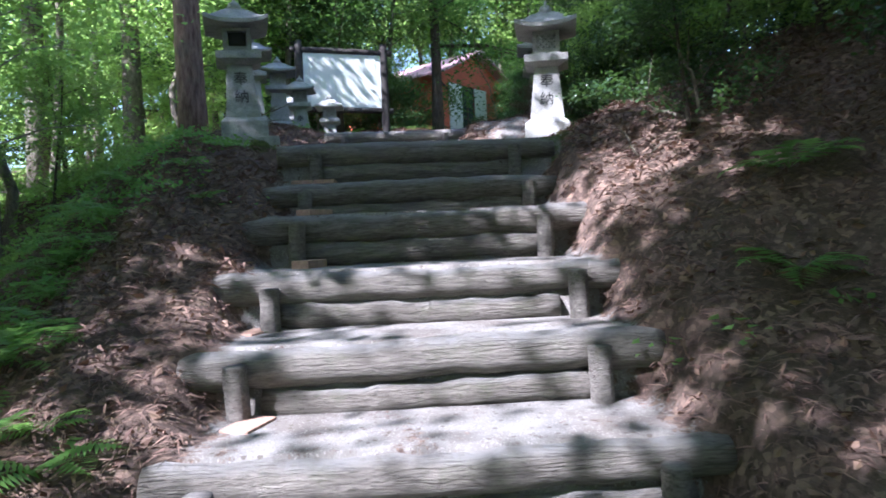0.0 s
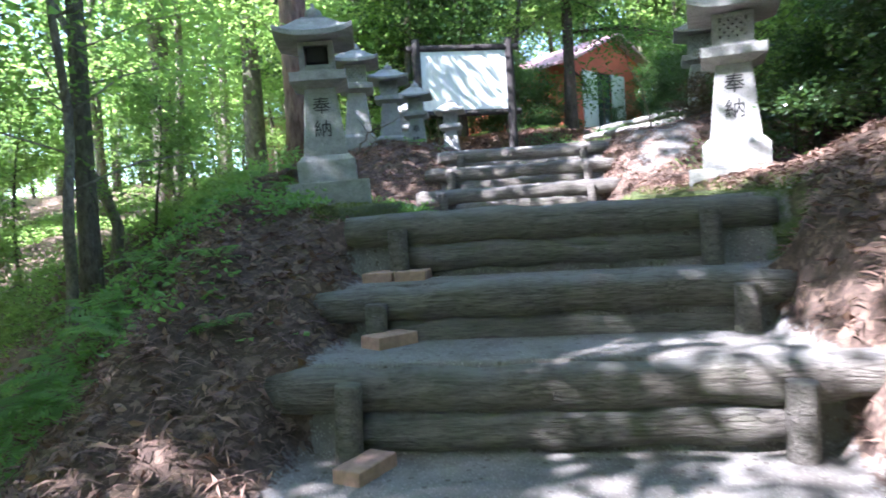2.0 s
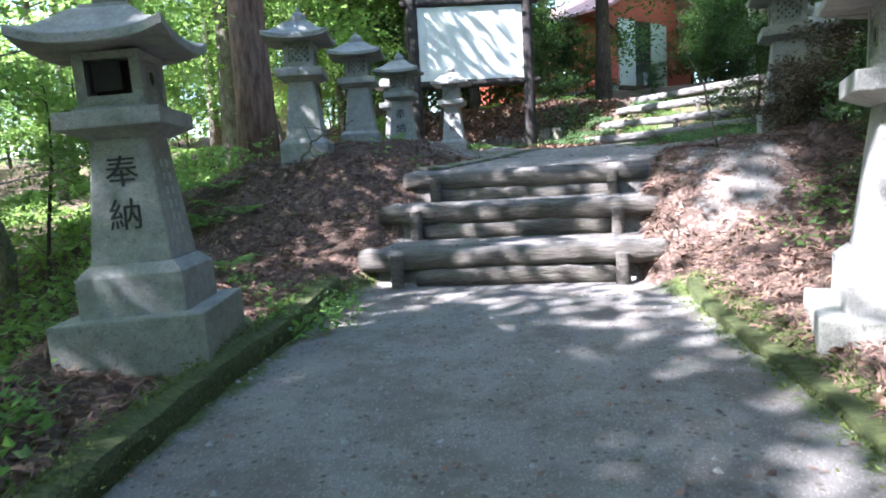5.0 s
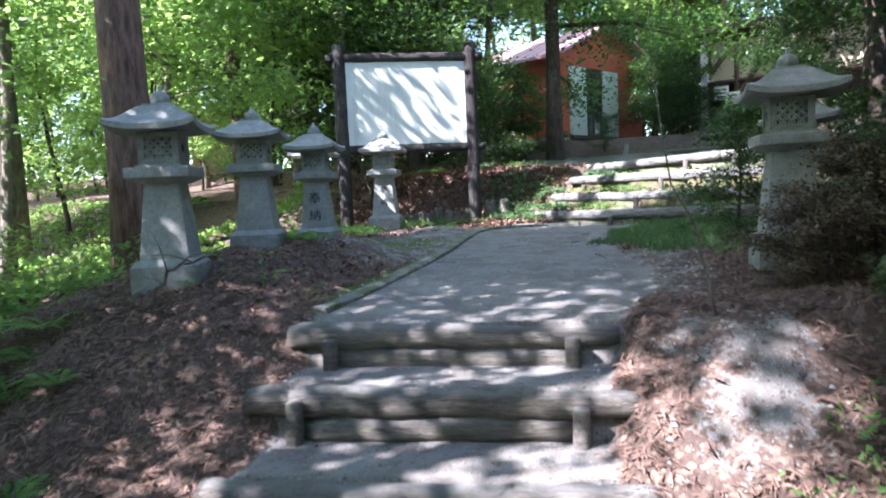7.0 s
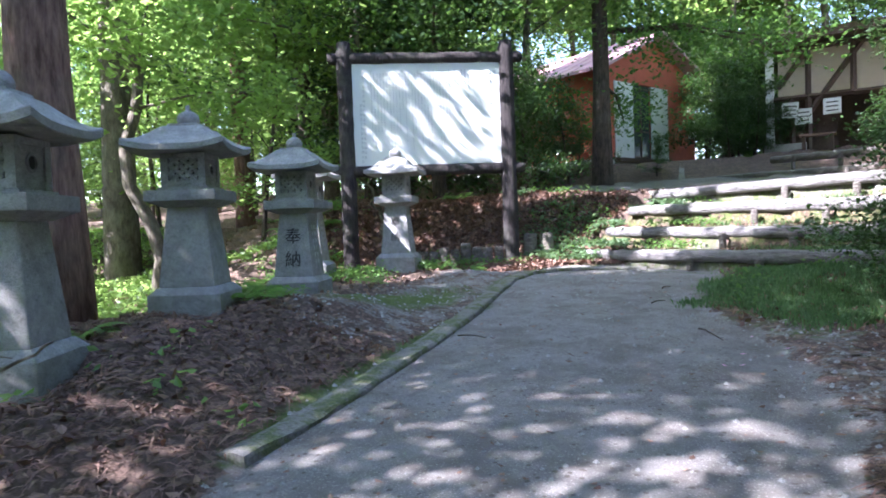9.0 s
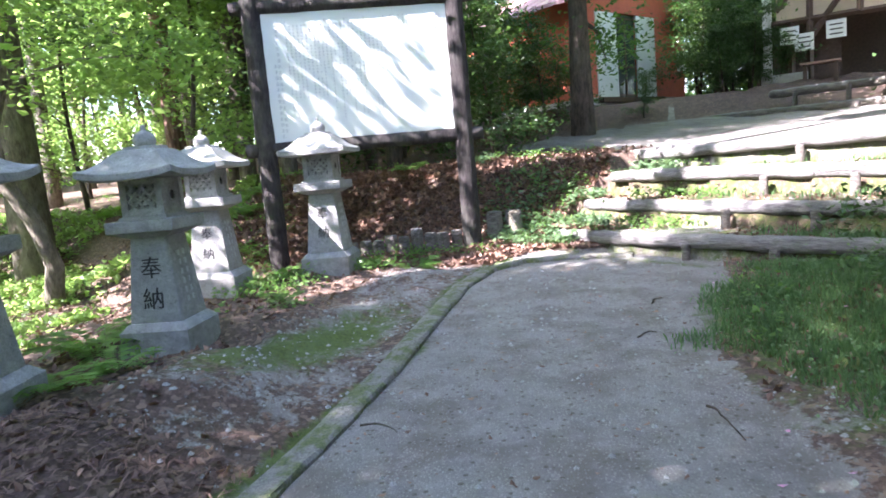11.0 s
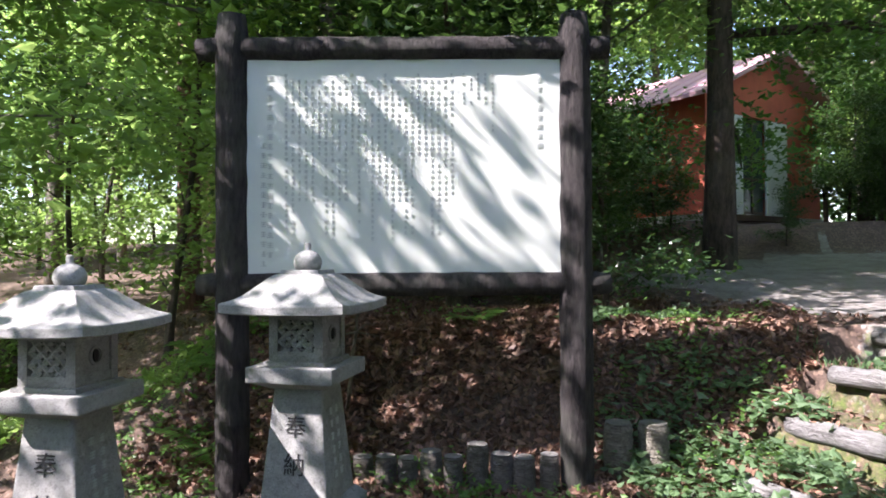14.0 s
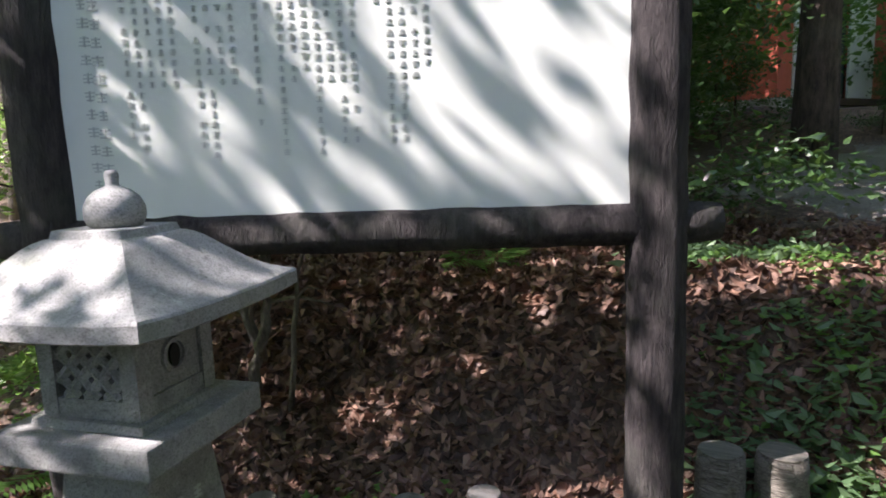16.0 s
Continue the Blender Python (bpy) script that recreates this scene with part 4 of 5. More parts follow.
PALE_BARK = make_bark("pale_maple_bark", (0.12, 0.1, 0.08), (0.38, 0.34, 0.28), 0.5)
FORKED = tree_meshes("broad", 29, 7.0, 0.075, 0.3, 3.0, LEAF, 2600, 0.1, PALE_BARK, 0.8, 0.22)
for i, (x, y, k) in enumerate(((-6.9, 9.8, 1.05), (-5.9, 8.0, 0.95))):
    plant(FORKED, x, y, "crooked slender maple with pale bark", "broadleaf_tree", k, 130 * i)
LEAF_MID = make_leaf("conifer_spray", (0.04, 0.095, 0.025), (0.085, 0.165, 0.04), (0.15, 0.3, 0.06), 0.42, 0.4)
LOW_FIR = tree_meshes("cedar", 99, 15, 0.19, 0.205, 3.6, LEAF_MID, 26000, 0.11, BARK_DARK, 0.2)
plant(LOW_FIR, -1.35, 22.6, "dark conifer with hanging boughs before the red house", "cedar_tree", 1.0, 20)
spots = [(-5.0, 12.36), (-10.9, 15.8), (-7.8, 10.1), (-9.2, 17.3), (-8.7, 20.2), (-6.7, 15.3)]
rng = random.Random(5)


def clear(x, y, gap):
    if any((x - a) ** 2 + (y - b) ** 2 < gap * gap for a, b in spots):
        return False
    spots.append((x, y))
    return True


def grow(count, x0, x1, y0, y1, gap, share, where, fits):
    """Fill a stretch of wood; share: cedar, maple, young and evergreen."""
    made = tries = 0
    while made < count and tries < 3000:
        tries += 1
        x, y = rng.uniform(x0, x1), rng.uniform(y0, y1)
        if not fits(x, y) or not clear(x, y, gap):
            continue
        made += 1
        k, turn = rng.random(), rng.uniform(0, 360)
        if k < share[0]:
            plant(CEDAR_DARK[made % 2], x, y, "tall straight cedar " + where, "cedar_tree", rng.uniform(0.8, 1.15), turn)
        elif k < share[1]:
            plant(MAPLE[made % 3], x, y, "slender broadleaf tree " + where, "broadleaf_tree", rng.uniform(0.9, 1.4), turn)
        elif k < share[2]:
            plant(YOUNG[made % 3], x, y, "young green tree " + where, "young_tree", rng.uniform(0.8, 1.3), turn)
        else:
            plant(CAMELLIA[made % 2], x, y, "dark glossy evergreen shrub " + where, "evergreen_shrub", rng.uniform(0.8, 1.4), turn)


def shades(x, y, p, gap):
    """Whether a tree at x, y stands between the sun and p."""
    hx, hy = SUN_FROM.x / SUN_FROM.z, SUN_FROM.y / SUN_FROM.z
    return any(math.hypot(x - p[0] - hx * h, y - p[1] - hy * h) < gap for h in (2, 4, 6, 8, 10, 12))


BOARD_AT = (-3.0, 16.3)
TALL_DARK = [tree_meshes("broad", 81 + i, 10, 0.13, 0.22, 3.4, LEAF_DARK, 16000, 0.12, BARK_DARK, 0.4) for i in range(2)]
TALL = [tree_meshes("broad", 71 + i, 13, 0.12, 0.42, 4.2, LEAF, 20500, 0.14, BARK_GREY, 0.9) for i in range(2)]
# added trees, mostly out of view, whose crowns shade the path
for i, (x, y) in enumerate(((-6.5, 3.2), (-7.6, -0.8), (-9.3, 5.6), (-6.7, 7.0), (-10.2, 6.5), (-1.8, -5.5), (-6.2, -6), (2.8, -3.5), (-10.2, 1.5))):
    spots.append((x, y))
    plant(TALL[i % 2], x, y, "tall broadleaf tree added to shade the path", "broadleaf_tree", 1.0, 67 * i)
for i, (x, y, s) in enumerate(((3.9, 9.6, 1.0), (4.3, 13.4, 1.0), (4.4, 5.6, 0.9), (5.6, 16.8, 1.0), (6.4, 8.0, 1.1), (4.0, 2.0, 0.9), (-6.8, 22.5, 1.0), (-3.9, 19.3, 0.9), (3.7, 16.6, 0.9), (6.2, 20.5, 1.1), (5.0, 18.9, 0.9), (-7.2, 20.2, 0.9))):
    spots.append((x, y))
    plant(TALL_DARK[i % 2], x, y, "dark evergreen tree with dense glossy leaves", "evergreen_tree", s, 67 * i)
# added between sun and board so its leaves streak the panel with shade
plant(MAPLE[0], -9.6, 14.5, "slender broadleaf tree added to dapple the board", "broadleaf_tree", 1.3, 15)
HIGH = tree_meshes("broad", 85, 16, 0.15, 0.66, 2.7, LEAF, 12000, 0.14, BARK_GREY, 0.6)
# unseen trees added behind the start; their crowns shade the right bank
for i, (x, y) in enumerate(((-3.0, -1.75), (-1.8, -2.8), (-0.5, -3.9))):
    spots.append((x, y))
    plant(HIGH, x, y, "added bare-trunked tree whose high crown gives shade", "broadleaf_tree", 1.0, 40 * i)
# smaller unseen trees added to keep sun off the steps
for i, (x, y) in enumerate(((-4.2, 0.9), (-4.9, -3.7), (-3.8, -3.55))):
    spots.append((x, y))
    plant(HIGH, x, y, "added slim tree whose high crown shades the steps", "broadleaf_tree", 0.72, 100 + 40 * i)
# more added trees, nearly all unseen, shading landing, bank and upper steps
for i, (x, y) in enumerate(((-5.9, 4.4), (-7.2, 7.9), (-7.3, -0.3), (-2.6, 2.1))):
    spots.append((x, y))
    plant(HIGH, x, y, "added bare-trunked tree whose high crown gives shade", "broadleaf_tree", (1.3, 0.95, 1.0, 1.0)[i], 25 + 80 * i)
for i, (x, y) in enumerate(((0.6, 33.5), (3.8, 32.5), (-2.2, 35.0))):
    plant(TALL[i % 2], x, y, "tall green tree behind the house", "broadleaf_tree", 1.1, 50 * i)
for i, (x, y, s) in enumerate(((3.0, 12.0, 0.8), (3.3, 15.0, 0.85), (3.1, 10.6, 0.7))):
    spots.append((x, y))
    plant(TALL_DARK[i % 2], x, y, "dark evergreen tree hanging over the lantern", "evergreen_tree", s, 120 + 67 * i)
grow(54, -22, -4.8, 3, 34, 1.7, (0.16, 0.55, 0.95), "in the wood", lambda x, y: x < -5.0 - 0.05 * abs(y - 12) and not shades(x, y, BOARD_AT, 2.1) and not shades(x, y, (-9.8, 15.6), 1.8) and math.hypot(x + 10, y - 15.6) > 2.6)
# both groves stay out of view, added to cut sun and sky light
grow(16, -13, -2.6, -14, 4, 2.2, (0.3, 1.0, 1.0), "added out of view for shade", lambda x, y: x < -3.6 or y < -3.5)
grow(12, 0, 14, -12, -3, 2.6, (0.4, 1.0, 1.0), "added out of view for shade", lambda x, y: True)
grow(30, 3.2, 16, -2, 20, 1.8, (0.25, 0.25, 0.25), "on the bank", lambda x, y: x > 3.3 + 0.5 * max(0, y - 13))
for i, (x, y, s) in enumerate(((-5.4, 18.6, 1.2), (-5.6, 22.3, 1.2), (-6.8, 19.6, 1.4), (-9.5, 23, 1.4))):
    plant(MAPLE[i % 3], x, y, "green broadleaf tree behind the board", "broadleaf_tree", s, 91 * i)
for i, (x, y, s) in enumerate(((-2.25, 18.9, 0.62), (-2.75, 19.5, 0.75), (-4.2, 19.8, 1.1), (-4.9, 20.4, 1.3), (-6.2, 21.5, 1.5), (-5.6, 24, 1.6), (-2.5, 25.6, 0.75), (-3.5, 26.4, 0.85), (-2.4, 27.0, 0.45), (-3.3, 27.6, 0.5), (-0.3, 26.4, 0.3), (1.2, 30.2, 0.9), (1.9, 31.5, 1.1), (1.8, 29.2, 0.8), (2.5, 30.4, 1.1), (1.6, 28.0, 0.45), (2.3, 28.3, 0.55), (1.9, 28.8, 0.6), (2.9, 28.9, 0.5))):
    plant(CAMELLIA[i % 2], x, y, "dark glossy evergreen shrub by the house", "evergreen_shrub", s, 50 * i)
for i, (x, y, s) in enumerate(((-8, 38, 1.7), (-2, 42, 1.8), (4, 40, 1.7), (10, 38, 1.7), (-14, 38, 1.7), (2.2, 35, 1.2), (16, 30, 1.6), (7, 36, 1.5), (-5, 34, 1.3))):
    plant(MAPLE[i % 3], x, y, "tall green tree behind the house", "broadleaf_tree", s, 70 * i)
# boughs that close the sky over the yard
ARCH = [tree_meshes("broad", 95 + i, 7.2, 0.09, 0.45, 3.6, LEAF, 15000, 0.1, BARK_GREY, 0.6) for i in range(2)]
for i, (x, y, s, lean) in enumerate(((-2.9, 22.2, 1.1, 4), (6.4, 23.5, 1.3, -5), (5.2, 25.4, 1.2, -6), (5.5, 33.5, 1.7, 0), (8.5, 33.0, 1.7, 0), (1.9, 33.0, 1.5, 0), (-3.5, 35.0, 1.6, 0))):
    plant(ARCH[i % 2], x, y, "green maple arching over the yard", "broadleaf_tree", s, 83 * i, None, "forest trees", "tree", (0, lean))
HANG = tree_meshes("broad", 101, 7.5, 0.1, 0.44, 3.2, LEAF_DARK, 13000, 0.1, BARK_DARK, 0.5)
for i, (x, y) in enumerate(((3.5, 15.4), (4.4, 12.6), (4.6, 18.2), (3.9, 21.2))):
    plant(HANG, x, y, "dark evergreen tree hanging over the path", "evergreen_tree", 1.0, 110 * i)
# undergrowth that closes the wood behind the lanterns
for i in range(16):
    x, y = rng.uniform(-24, -7.5), rng.uniform(21, 33)
    plant(YOUNG[i % 3], x, y, "leafy green thicket deep in the wood", "young_tree", rng.uniform(0.75, 1.25), 71 * i)
# bright shrubs on the falling slope
for i, (x, y, k) in enumerate(((-5.6, 6.4, 0.5), (-5.9, 9.6, 0.55), (-7.4, 8.2, 0.7), (-4.6, 3.6, 0.45), (-7.0, 11.4, 0.6), (-9.0, 10.0, 0.8))):
    plant(YOUNG[i % 3], x, y, "low leafy green shrub on the slope", "young_tree", k, 61 * i)
for i, (x, y, k) in enumerate(((0.9, 35, 1.5), (2.4, 33.5, 1.4), (3.4, 35.5, 1.6), (1.6, 38, 1.7), (5.0, 37, 1.7), (2.0, 31.0, 0.8), (-0.5, 38, 1.7))):
    plant(YOUNG[i % 3], x, y, "leafy green tree between the house and the shed", "young_tree", k, 61 * i)
# leafy bushes along the crest of the bank
for i, (x, y, k) in enumerate(((3.3, 4.5, 0.5), (3.9, 5.4, 0.6), (4.4, 4.2, 0.7), (3.1, 6.0, 0.42), (4.9, 5.4, 0.8), (3.7, 3.3, 0.5), (4.6, 6.4, 0.7))):
    plant(YOUNG[i % 3], x, y, "low leafy bush on the crest of the bank", "bush", k, 61 * i, None, "bushes by the path", "bush")
# a half-dead bush in front of a lantern
DRY = make_leaf("dry_bush_leaf", (0.06, 0.06, 0.03), (0.17, 0.115, 0.07), (0.12, 0.1, 0.04), 0.2, 0.7)
DRY_BUSH = tree_meshes("broad", 91, 1.5, 0.025, 0.08, 0.9, DRY, 8000, 0.055, BARK_DARK, 0.3)
for i, (x, y, s) in enumerate(((1.5, 10.8, 0.42), (1.9, 10.55, 0.5), (2.4, 11.0, 0.6), (2.5, 10.0, 0.5), (3.0, 9.5, 0.6), (2.2, 12.3, 0.6))):
    plant(DRY_BUSH, x, y, "half-dead brownish conifer bush before a lantern", "bush", s, 77 * i, None, "bushes by the path", "bush")
# low twiggy bushes right by the path
for i, (x, y, s) in enumerate(((2.1, 10.6, 0.3), (2.8, 10.3, 0.45), (2.1, 8.3, 0.32), (2.4, 8.9, 0.4), (2.7, 8.2, 0.5), (1.95, 9.1, 0.28), (2.3, 9.6, 0.4), (2.8, 9.3, 0.5), (2.2, 4.4, 0.32), (2.7, 5.3, 0.42), (3.6, 5.8, 0.6), (3.5, 7.0, 0.6), (2.5, 6.7, 0.4), (3.9, 4.4, 0.6), (3.3, 3.4, 0.4), (4.4, 6.6, 0.8), (4.6, 3.2, 0.7), (4.2, 8.0, 0.7), (3.0, 7.9, 0.5), (5.2, 4.8, 0.9), (2.6, 7.3, 0.5), (2.9, 6.2, 0.55), (3.2, 4.9, 0.5), (2.3, 8.6, 0.4), (3.4, 8.4, 0.7), (1.5, 13.3, 0.35), (2.1, 14.2, 0.55), (2.7, 15.6, 0.6), (2.7, 16.6, 0.45))):
    plant((CAMELLIA, YOUNG)[i % 2 if y < 9 else 0][i % 2], x, y, "low twiggy green bush on the bank", "bush", s, 77 * i, None, "bushes by the path", "bush")

# ---- far woods: leaves past counting ----


def ring(g, n):
    a = g.uniform(0, 2 * math.pi, n)
    r = g.uniform(24, 46, n)
    x, y = r * np.cos(a) - 1, r * np.sin(a) + 12
    keep = ~((y > 24) & (np.abs(x - 0.5) < 9) & (y < 40))
    x, y = x[keep], y[keep]
    lump = 0.55 + 0.45 * np.sin(x * 0.9 + 2 * np.sin(y * 0.5)) * np.cos(y * 0.8)
    z = lerp(SIDE, y) - 2 + g.uniform(0, 1, len(x)) ** 0.8 * (8 + 7 * lump)
    return np.stack([x, y, z], 1)


tagged(new("far_foliage", leaf_mesh("far_foliage", 90000, LEAF, ring, 0.3, 0.2, 61)), "dense bright green foliage of the far wood", "foliage", kind="stuff")



def hedge(g, n):
    a = g.uniform(0, 2 * math.pi, n)
    r = g.uniform(25, 34, n)
    x, y = r * np.cos(a) - 1, r * np.sin(a) + 13
    keep = ~((y > 22) & (np.abs(x - 0.5) < 9.5) & (y < 38))
    x, y = x[keep], y[keep]
    lump = 0.6 + 0.4 * np.sin(x * 1.1 + 2 * np.sin(y * 0.6)) * np.cos(y * 0.9)
    z = land(x, y)[0] + g.uniform(0, 1, len(x)) ** 1.2 * 4.5 * lump
    return np.stack([x, y, z], 1)


tagged(new("far_thicket", leaf_mesh("far_thicket", 34000, LEAF, hedge, 0.24, 0.2, 63)), "dense green thicket closing the far wood", "foliage", kind="stuff")


def back_hedge(g, n):
    x, y = g.uniform(-10, 13, n), g.uniform(38, 41, n)
    z = land(x, y)[0] + g.uniform(0, 1, n) * (4 + 1.5 * np.sin(x * 1.3))
    return np.stack([x, y, z], 1)


tagged(new("back_thicket", leaf_mesh("back_thicket", 14000, LEAF_MID, back_hedge, 0.24, 0.2, 65)), "green thicket behind the house and shed", "foliage", kind="stuff")

# ---- ferns ----


def frond_mesh(seed, length=0.55):
    g = random.Random(seed)
    vs, fs = [], []
    n = 16
    prev = None
    for k in range(n + 1):
        t = k / n
        c = Vector((0, length * t * (1 - 0.12 * t), length * (0.55 * t - 0.62 * t * t)))
        w = 0.006 * (1 - t) + 0.001
        vs += [tuple(c + Vector((-w, 0, 0))), tuple(c + Vector((w, 0, 0)))]
        if k:
            i = len(vs)
            fs.append((i - 4, i - 3, i - 1, i - 2))
        if 1 < k < n:
            reach = length * 0.3 * math.sin(math.pi * min(1, t * 0.92 + 0.12)) ** 0.8
            for s in (-1, 1):
                i = len(vs)
                tip = c + Vector((s * reach, reach * 0.35, -reach * 0.18 * g.uniform(0.5, 1.5)))
                mid = c.lerp(tip, 0.4)
                vs += [tuple(c), tuple(mid + Vector((0, 0.016, 0))), tuple(tip), tuple(mid + Vector((0, -0.014, 0)))]
                fs.append((i, i + 1, i + 2, i + 3))
    return data_mesh("frond", vs, fs, FERN)


FRONDS = [frond_mesh(i) for i in range(3)]


def fern(x, y, scale, seed, label="green fern growing in the leaf litter"):
    g = random.Random(seed)
    f = empty("fern", pose(x, y, ground_z(x, y) - 0.01, 0, 0, g.uniform(0, 360)) @ Matrix.Scale(scale, 4), label, "fern", "ferns by the path")
    n = g.choice((6, 7, 8))
    for k in range(n):
        o = new("frond", FRONDS[k % 3])
        o.parent = f
        o.matrix_basis = pose(0, 0, 0, 0, 0, 360 * k / n + g.uniform(-18, 18)) @ pose(0, 0, 0, g.uniform(-8, 22))


g = random.Random(8)
for x, y, s in ((-1.51, 3.76, 0.7), (-1.77, 4.26, 0.75), (-1.2, 3.3, 0.6), (-1.7, 4.6, 0.6), (-0.62, 2.45, 0.45), (-1.0, 2.84, 0.5), (-1.22, 3.9, 0.5), (-0.82, 4.2, 0.35), (-1.15, 4.65, 0.4), (-1.5, 5.7, 0.4), (-2.3, 6.5, 0.5), (-3.0, 9.3, 0.5), (-3.6, 9.7, 0.6), (-1.25, 3.15, 0.9), (-2.0, 3.3, 0.9), (-2.5, 4.0, 0.9), (-1.6, 2.3, 0.8), (-2.9, 4.9, 0.8), (-1.45, 3.7, 0.5), (-2.3, 2.7, 0.9), (-1.0, 2.9, 0.8), (-2.1, 5.0, 0.9), (-1.8, 5.1, 0.8), (-1.5, 4.4, 0.6), (2.45, 3.6, 0.7), (2.3, 5.4, 0.6), (-2.86, 5.7, 0.9), (-1.9, 4.3, 0.9), (-2.4, 6.4, 0.7), (-2.2, 5.9, 0.6), (-3.7, 9.9, 0.8), (-3.4, 9.3, 0.7), (-4.6, 10.6, 0.8), (-2.6, 8.6, 0.5), (-3.0, 14.3, 0.6), (-3.6, 15.4, 0.6), (-4.5, 16.2, 0.8), (-5.0, 15.2, 0.8), (-4.9, 16.9, 0.7), (-0.52, 2.31, 0.62), (2.27, 3.06, 0.6), (-0.75, 2.15, 0.5), (-1.35, 5.5, 0.35), (-1.55, 5.75, 0.4), (-1.75, 4.4, 0.8), (-0.9, 2.6, 0.7), (-1.3, 2.75, 0.8)):
    fern(x, y, s, g.randint(0, 999))
for k in range(60):
    x, y = g.uniform(-10, -2.2), g.uniform(3.5, 20)
    fern(x, y, g.uniform(0.4, 0.85), k)

# ---- litter, grass and low growth: past counting ----


def scatter(n, x0, x1, y0, y1, keep, lift, seed):
    r = np.random.default_rng(seed)
    x, y = r.uniform(x0, x1, n), r.uniform(y0, y1, n)
    z, p, mo = land(x, y)
    ok = keep(x, y, p, r)
    return np.stack([x, y, z + lift], 1)[ok]


def spray_mesh(name, pts, mat, long, wide, seed, tilt=0.35):
    """Thin curved strips: dead cedar sprays, twigs."""
    r = np.random.default_rng(seed)
    n = len(pts)
    a = r.uniform(0, 2 * math.pi, n)
    l = long * r.uniform(0.4, 1.2, n)
    d = np.stack([np.cos(a), np.sin(a), r.normal(0, tilt, n)], 1) * l[:, None] / 2
    s = np.stack([-np.sin(a), np.cos(a), r.normal(0, 0.4, n)], 1) * wide
    up = np.array([0, 0, 1]) * (0.12 * l)[:, None]
    q = [pts - d, pts - s + up, pts + d, pts + s + up]
    v = np.stack(q, 1).reshape(-1, 3)
    return data_mesh(name, v.tolist(), np.arange(4 * n).reshape(n, 4).tolist(), mat)


bank = lambda x, y, p, r: (p < 0.35)
NEEDLE = make_leaf("dead_cedar_spray", (0.09, 0.055, 0.042), (0.28, 0.175, 0.13), (0.15, 0.08, 0.05), 0.05, 0.85)
pts = scatter(120000, -4.5, 4.2, 0.6, 12, bank, 0.012, 1)
tagged(new("cedar_litter", spray_mesh("cedar_litter", pts, NEEDLE, 0.12, 0.0034, 2, 0.25)), "reddish brown dead cedar sprays on the bank", "leaf litter", kind="stuff")
pts = scatter(46000, -9, 4, 1, 20, bank, 0.014, 3)
RED_SPRAY = make_leaf("red_cedar_spray", (0.1, 0.052, 0.04), (0.28, 0.175, 0.13), (0.16, 0.09, 0.06), 0.05, 0.85)
pts1 = scatter(16000, -4.2, 3.6, 1.0, 10.5, lambda x, y, p, r: (p < 0.3) & (fbm(x + 7, y + 1, 2.1) > -0.25), 0.03, 61)
tagged(new("red_cedar_litter", spray_mesh("red_cedar_litter", pts1, RED_SPRAY, 0.11, 0.006, 62, 0.3)), "thick curled reddish cedar sprays on the bank", "leaf litter", kind="stuff")
tagged(new("fallen_leaves", leaf_mesh("fallen_leaves", len(pts), LITTER, lambda g, n: pts, 0.042, 0.12, 4)), "dry brown fallen leaves on the ground", "leaf litter", kind="stuff")
pts2 = scatter(30000, -5, -0.6, 15.9, 19.5, lambda x, y, p, r: p < 0.45, 0.02, 5)
# reddish litter, its dark tone lowered for the tree shade on this bank
tagged(new("bank_leaves", leaf_mesh("bank_leaves", len(pts2), make_leaf("shaded_bank_leaf", (0.06, 0.03, 0.02), (0.36, 0.21, 0.145), (0.12, 0.06, 0.035), 0.1, 0.55), lambda g, n: pts2, 0.066, 0.12, 6)), "dry brown leaves on the bank below the board", "leaf litter", kind="stuff")
pts3 = scatter(1000, -1.6, 1.6, 5.2, 16.5, lambda x, y, p, r: p > 0.4, 0.006, 7)
tagged(new("path_leaves", leaf_mesh("path_leaves", len(pts3), LITTER, lambda g, n: pts3, 0.028, 1.5, 8)), "scattered dry leaves on the gravel path", "leaf litter", kind="stuff")
pts4 = scatter(60, 0.2, 1.8, 11.5, 15, lambda x, y, p, r: r.random(len(x)) > 0.3, 0.012, 9)
tagged(new("pink_petals", leaf_mesh("pink_petals", len(pts4), AZALEA, lambda g, n: pts4, 0.03, 1.0, 10)), "fallen pink azalea petals on the ground", "petals", kind="stuff")


def low_growth(seed, n, x0, x1, y0, y1, keep):
    base = scatter(n, x0, x1, y0, y1, keep, 0.0, seed)
    r = np.random.default_rng(seed)
    k = r.integers(0, len(base), len(base) * 9)
    return base[k] + r.normal(0, 1, (len(k), 3)) * (0.06, 0.06, 0.03) + (0, 0, 0.07)


pts5 = low_growth(21, 1700, -13, 3.5, 2, 22, lambda x, y, p, r: (p < 0.2) & (fbm(x + 2, y, 1.1) + 0.5 * fbm(x, y, 2.9) > 0.35))
tagged(new("low_plants", leaf_mesh("low_plants", len(pts5), FERN, lambda g, n: pts5, 0.045, 0.5, 22)), "small green plants growing through the litter", "undergrowth", kind="stuff")
pts6 = low_growth(23, 800, -2.3, 0.2, 16.7, 18.6, lambda x, y, p, r: (p < 0.4) & (fbm(x, y, 2.2) > 0.12))
tagged(new("bank_plants", leaf_mesh("bank_plants", len(pts6), make_leaf("bank_weed", (0.07, 0.13, 0.06), (0.13, 0.21, 0.1), (0.2, 0.32, 0.13), 0.38), lambda g, n: pts6, 0.065, 0.5, 24)), "broad green weeds on the bank beside the steps", "undergrowth", kind="stuff")


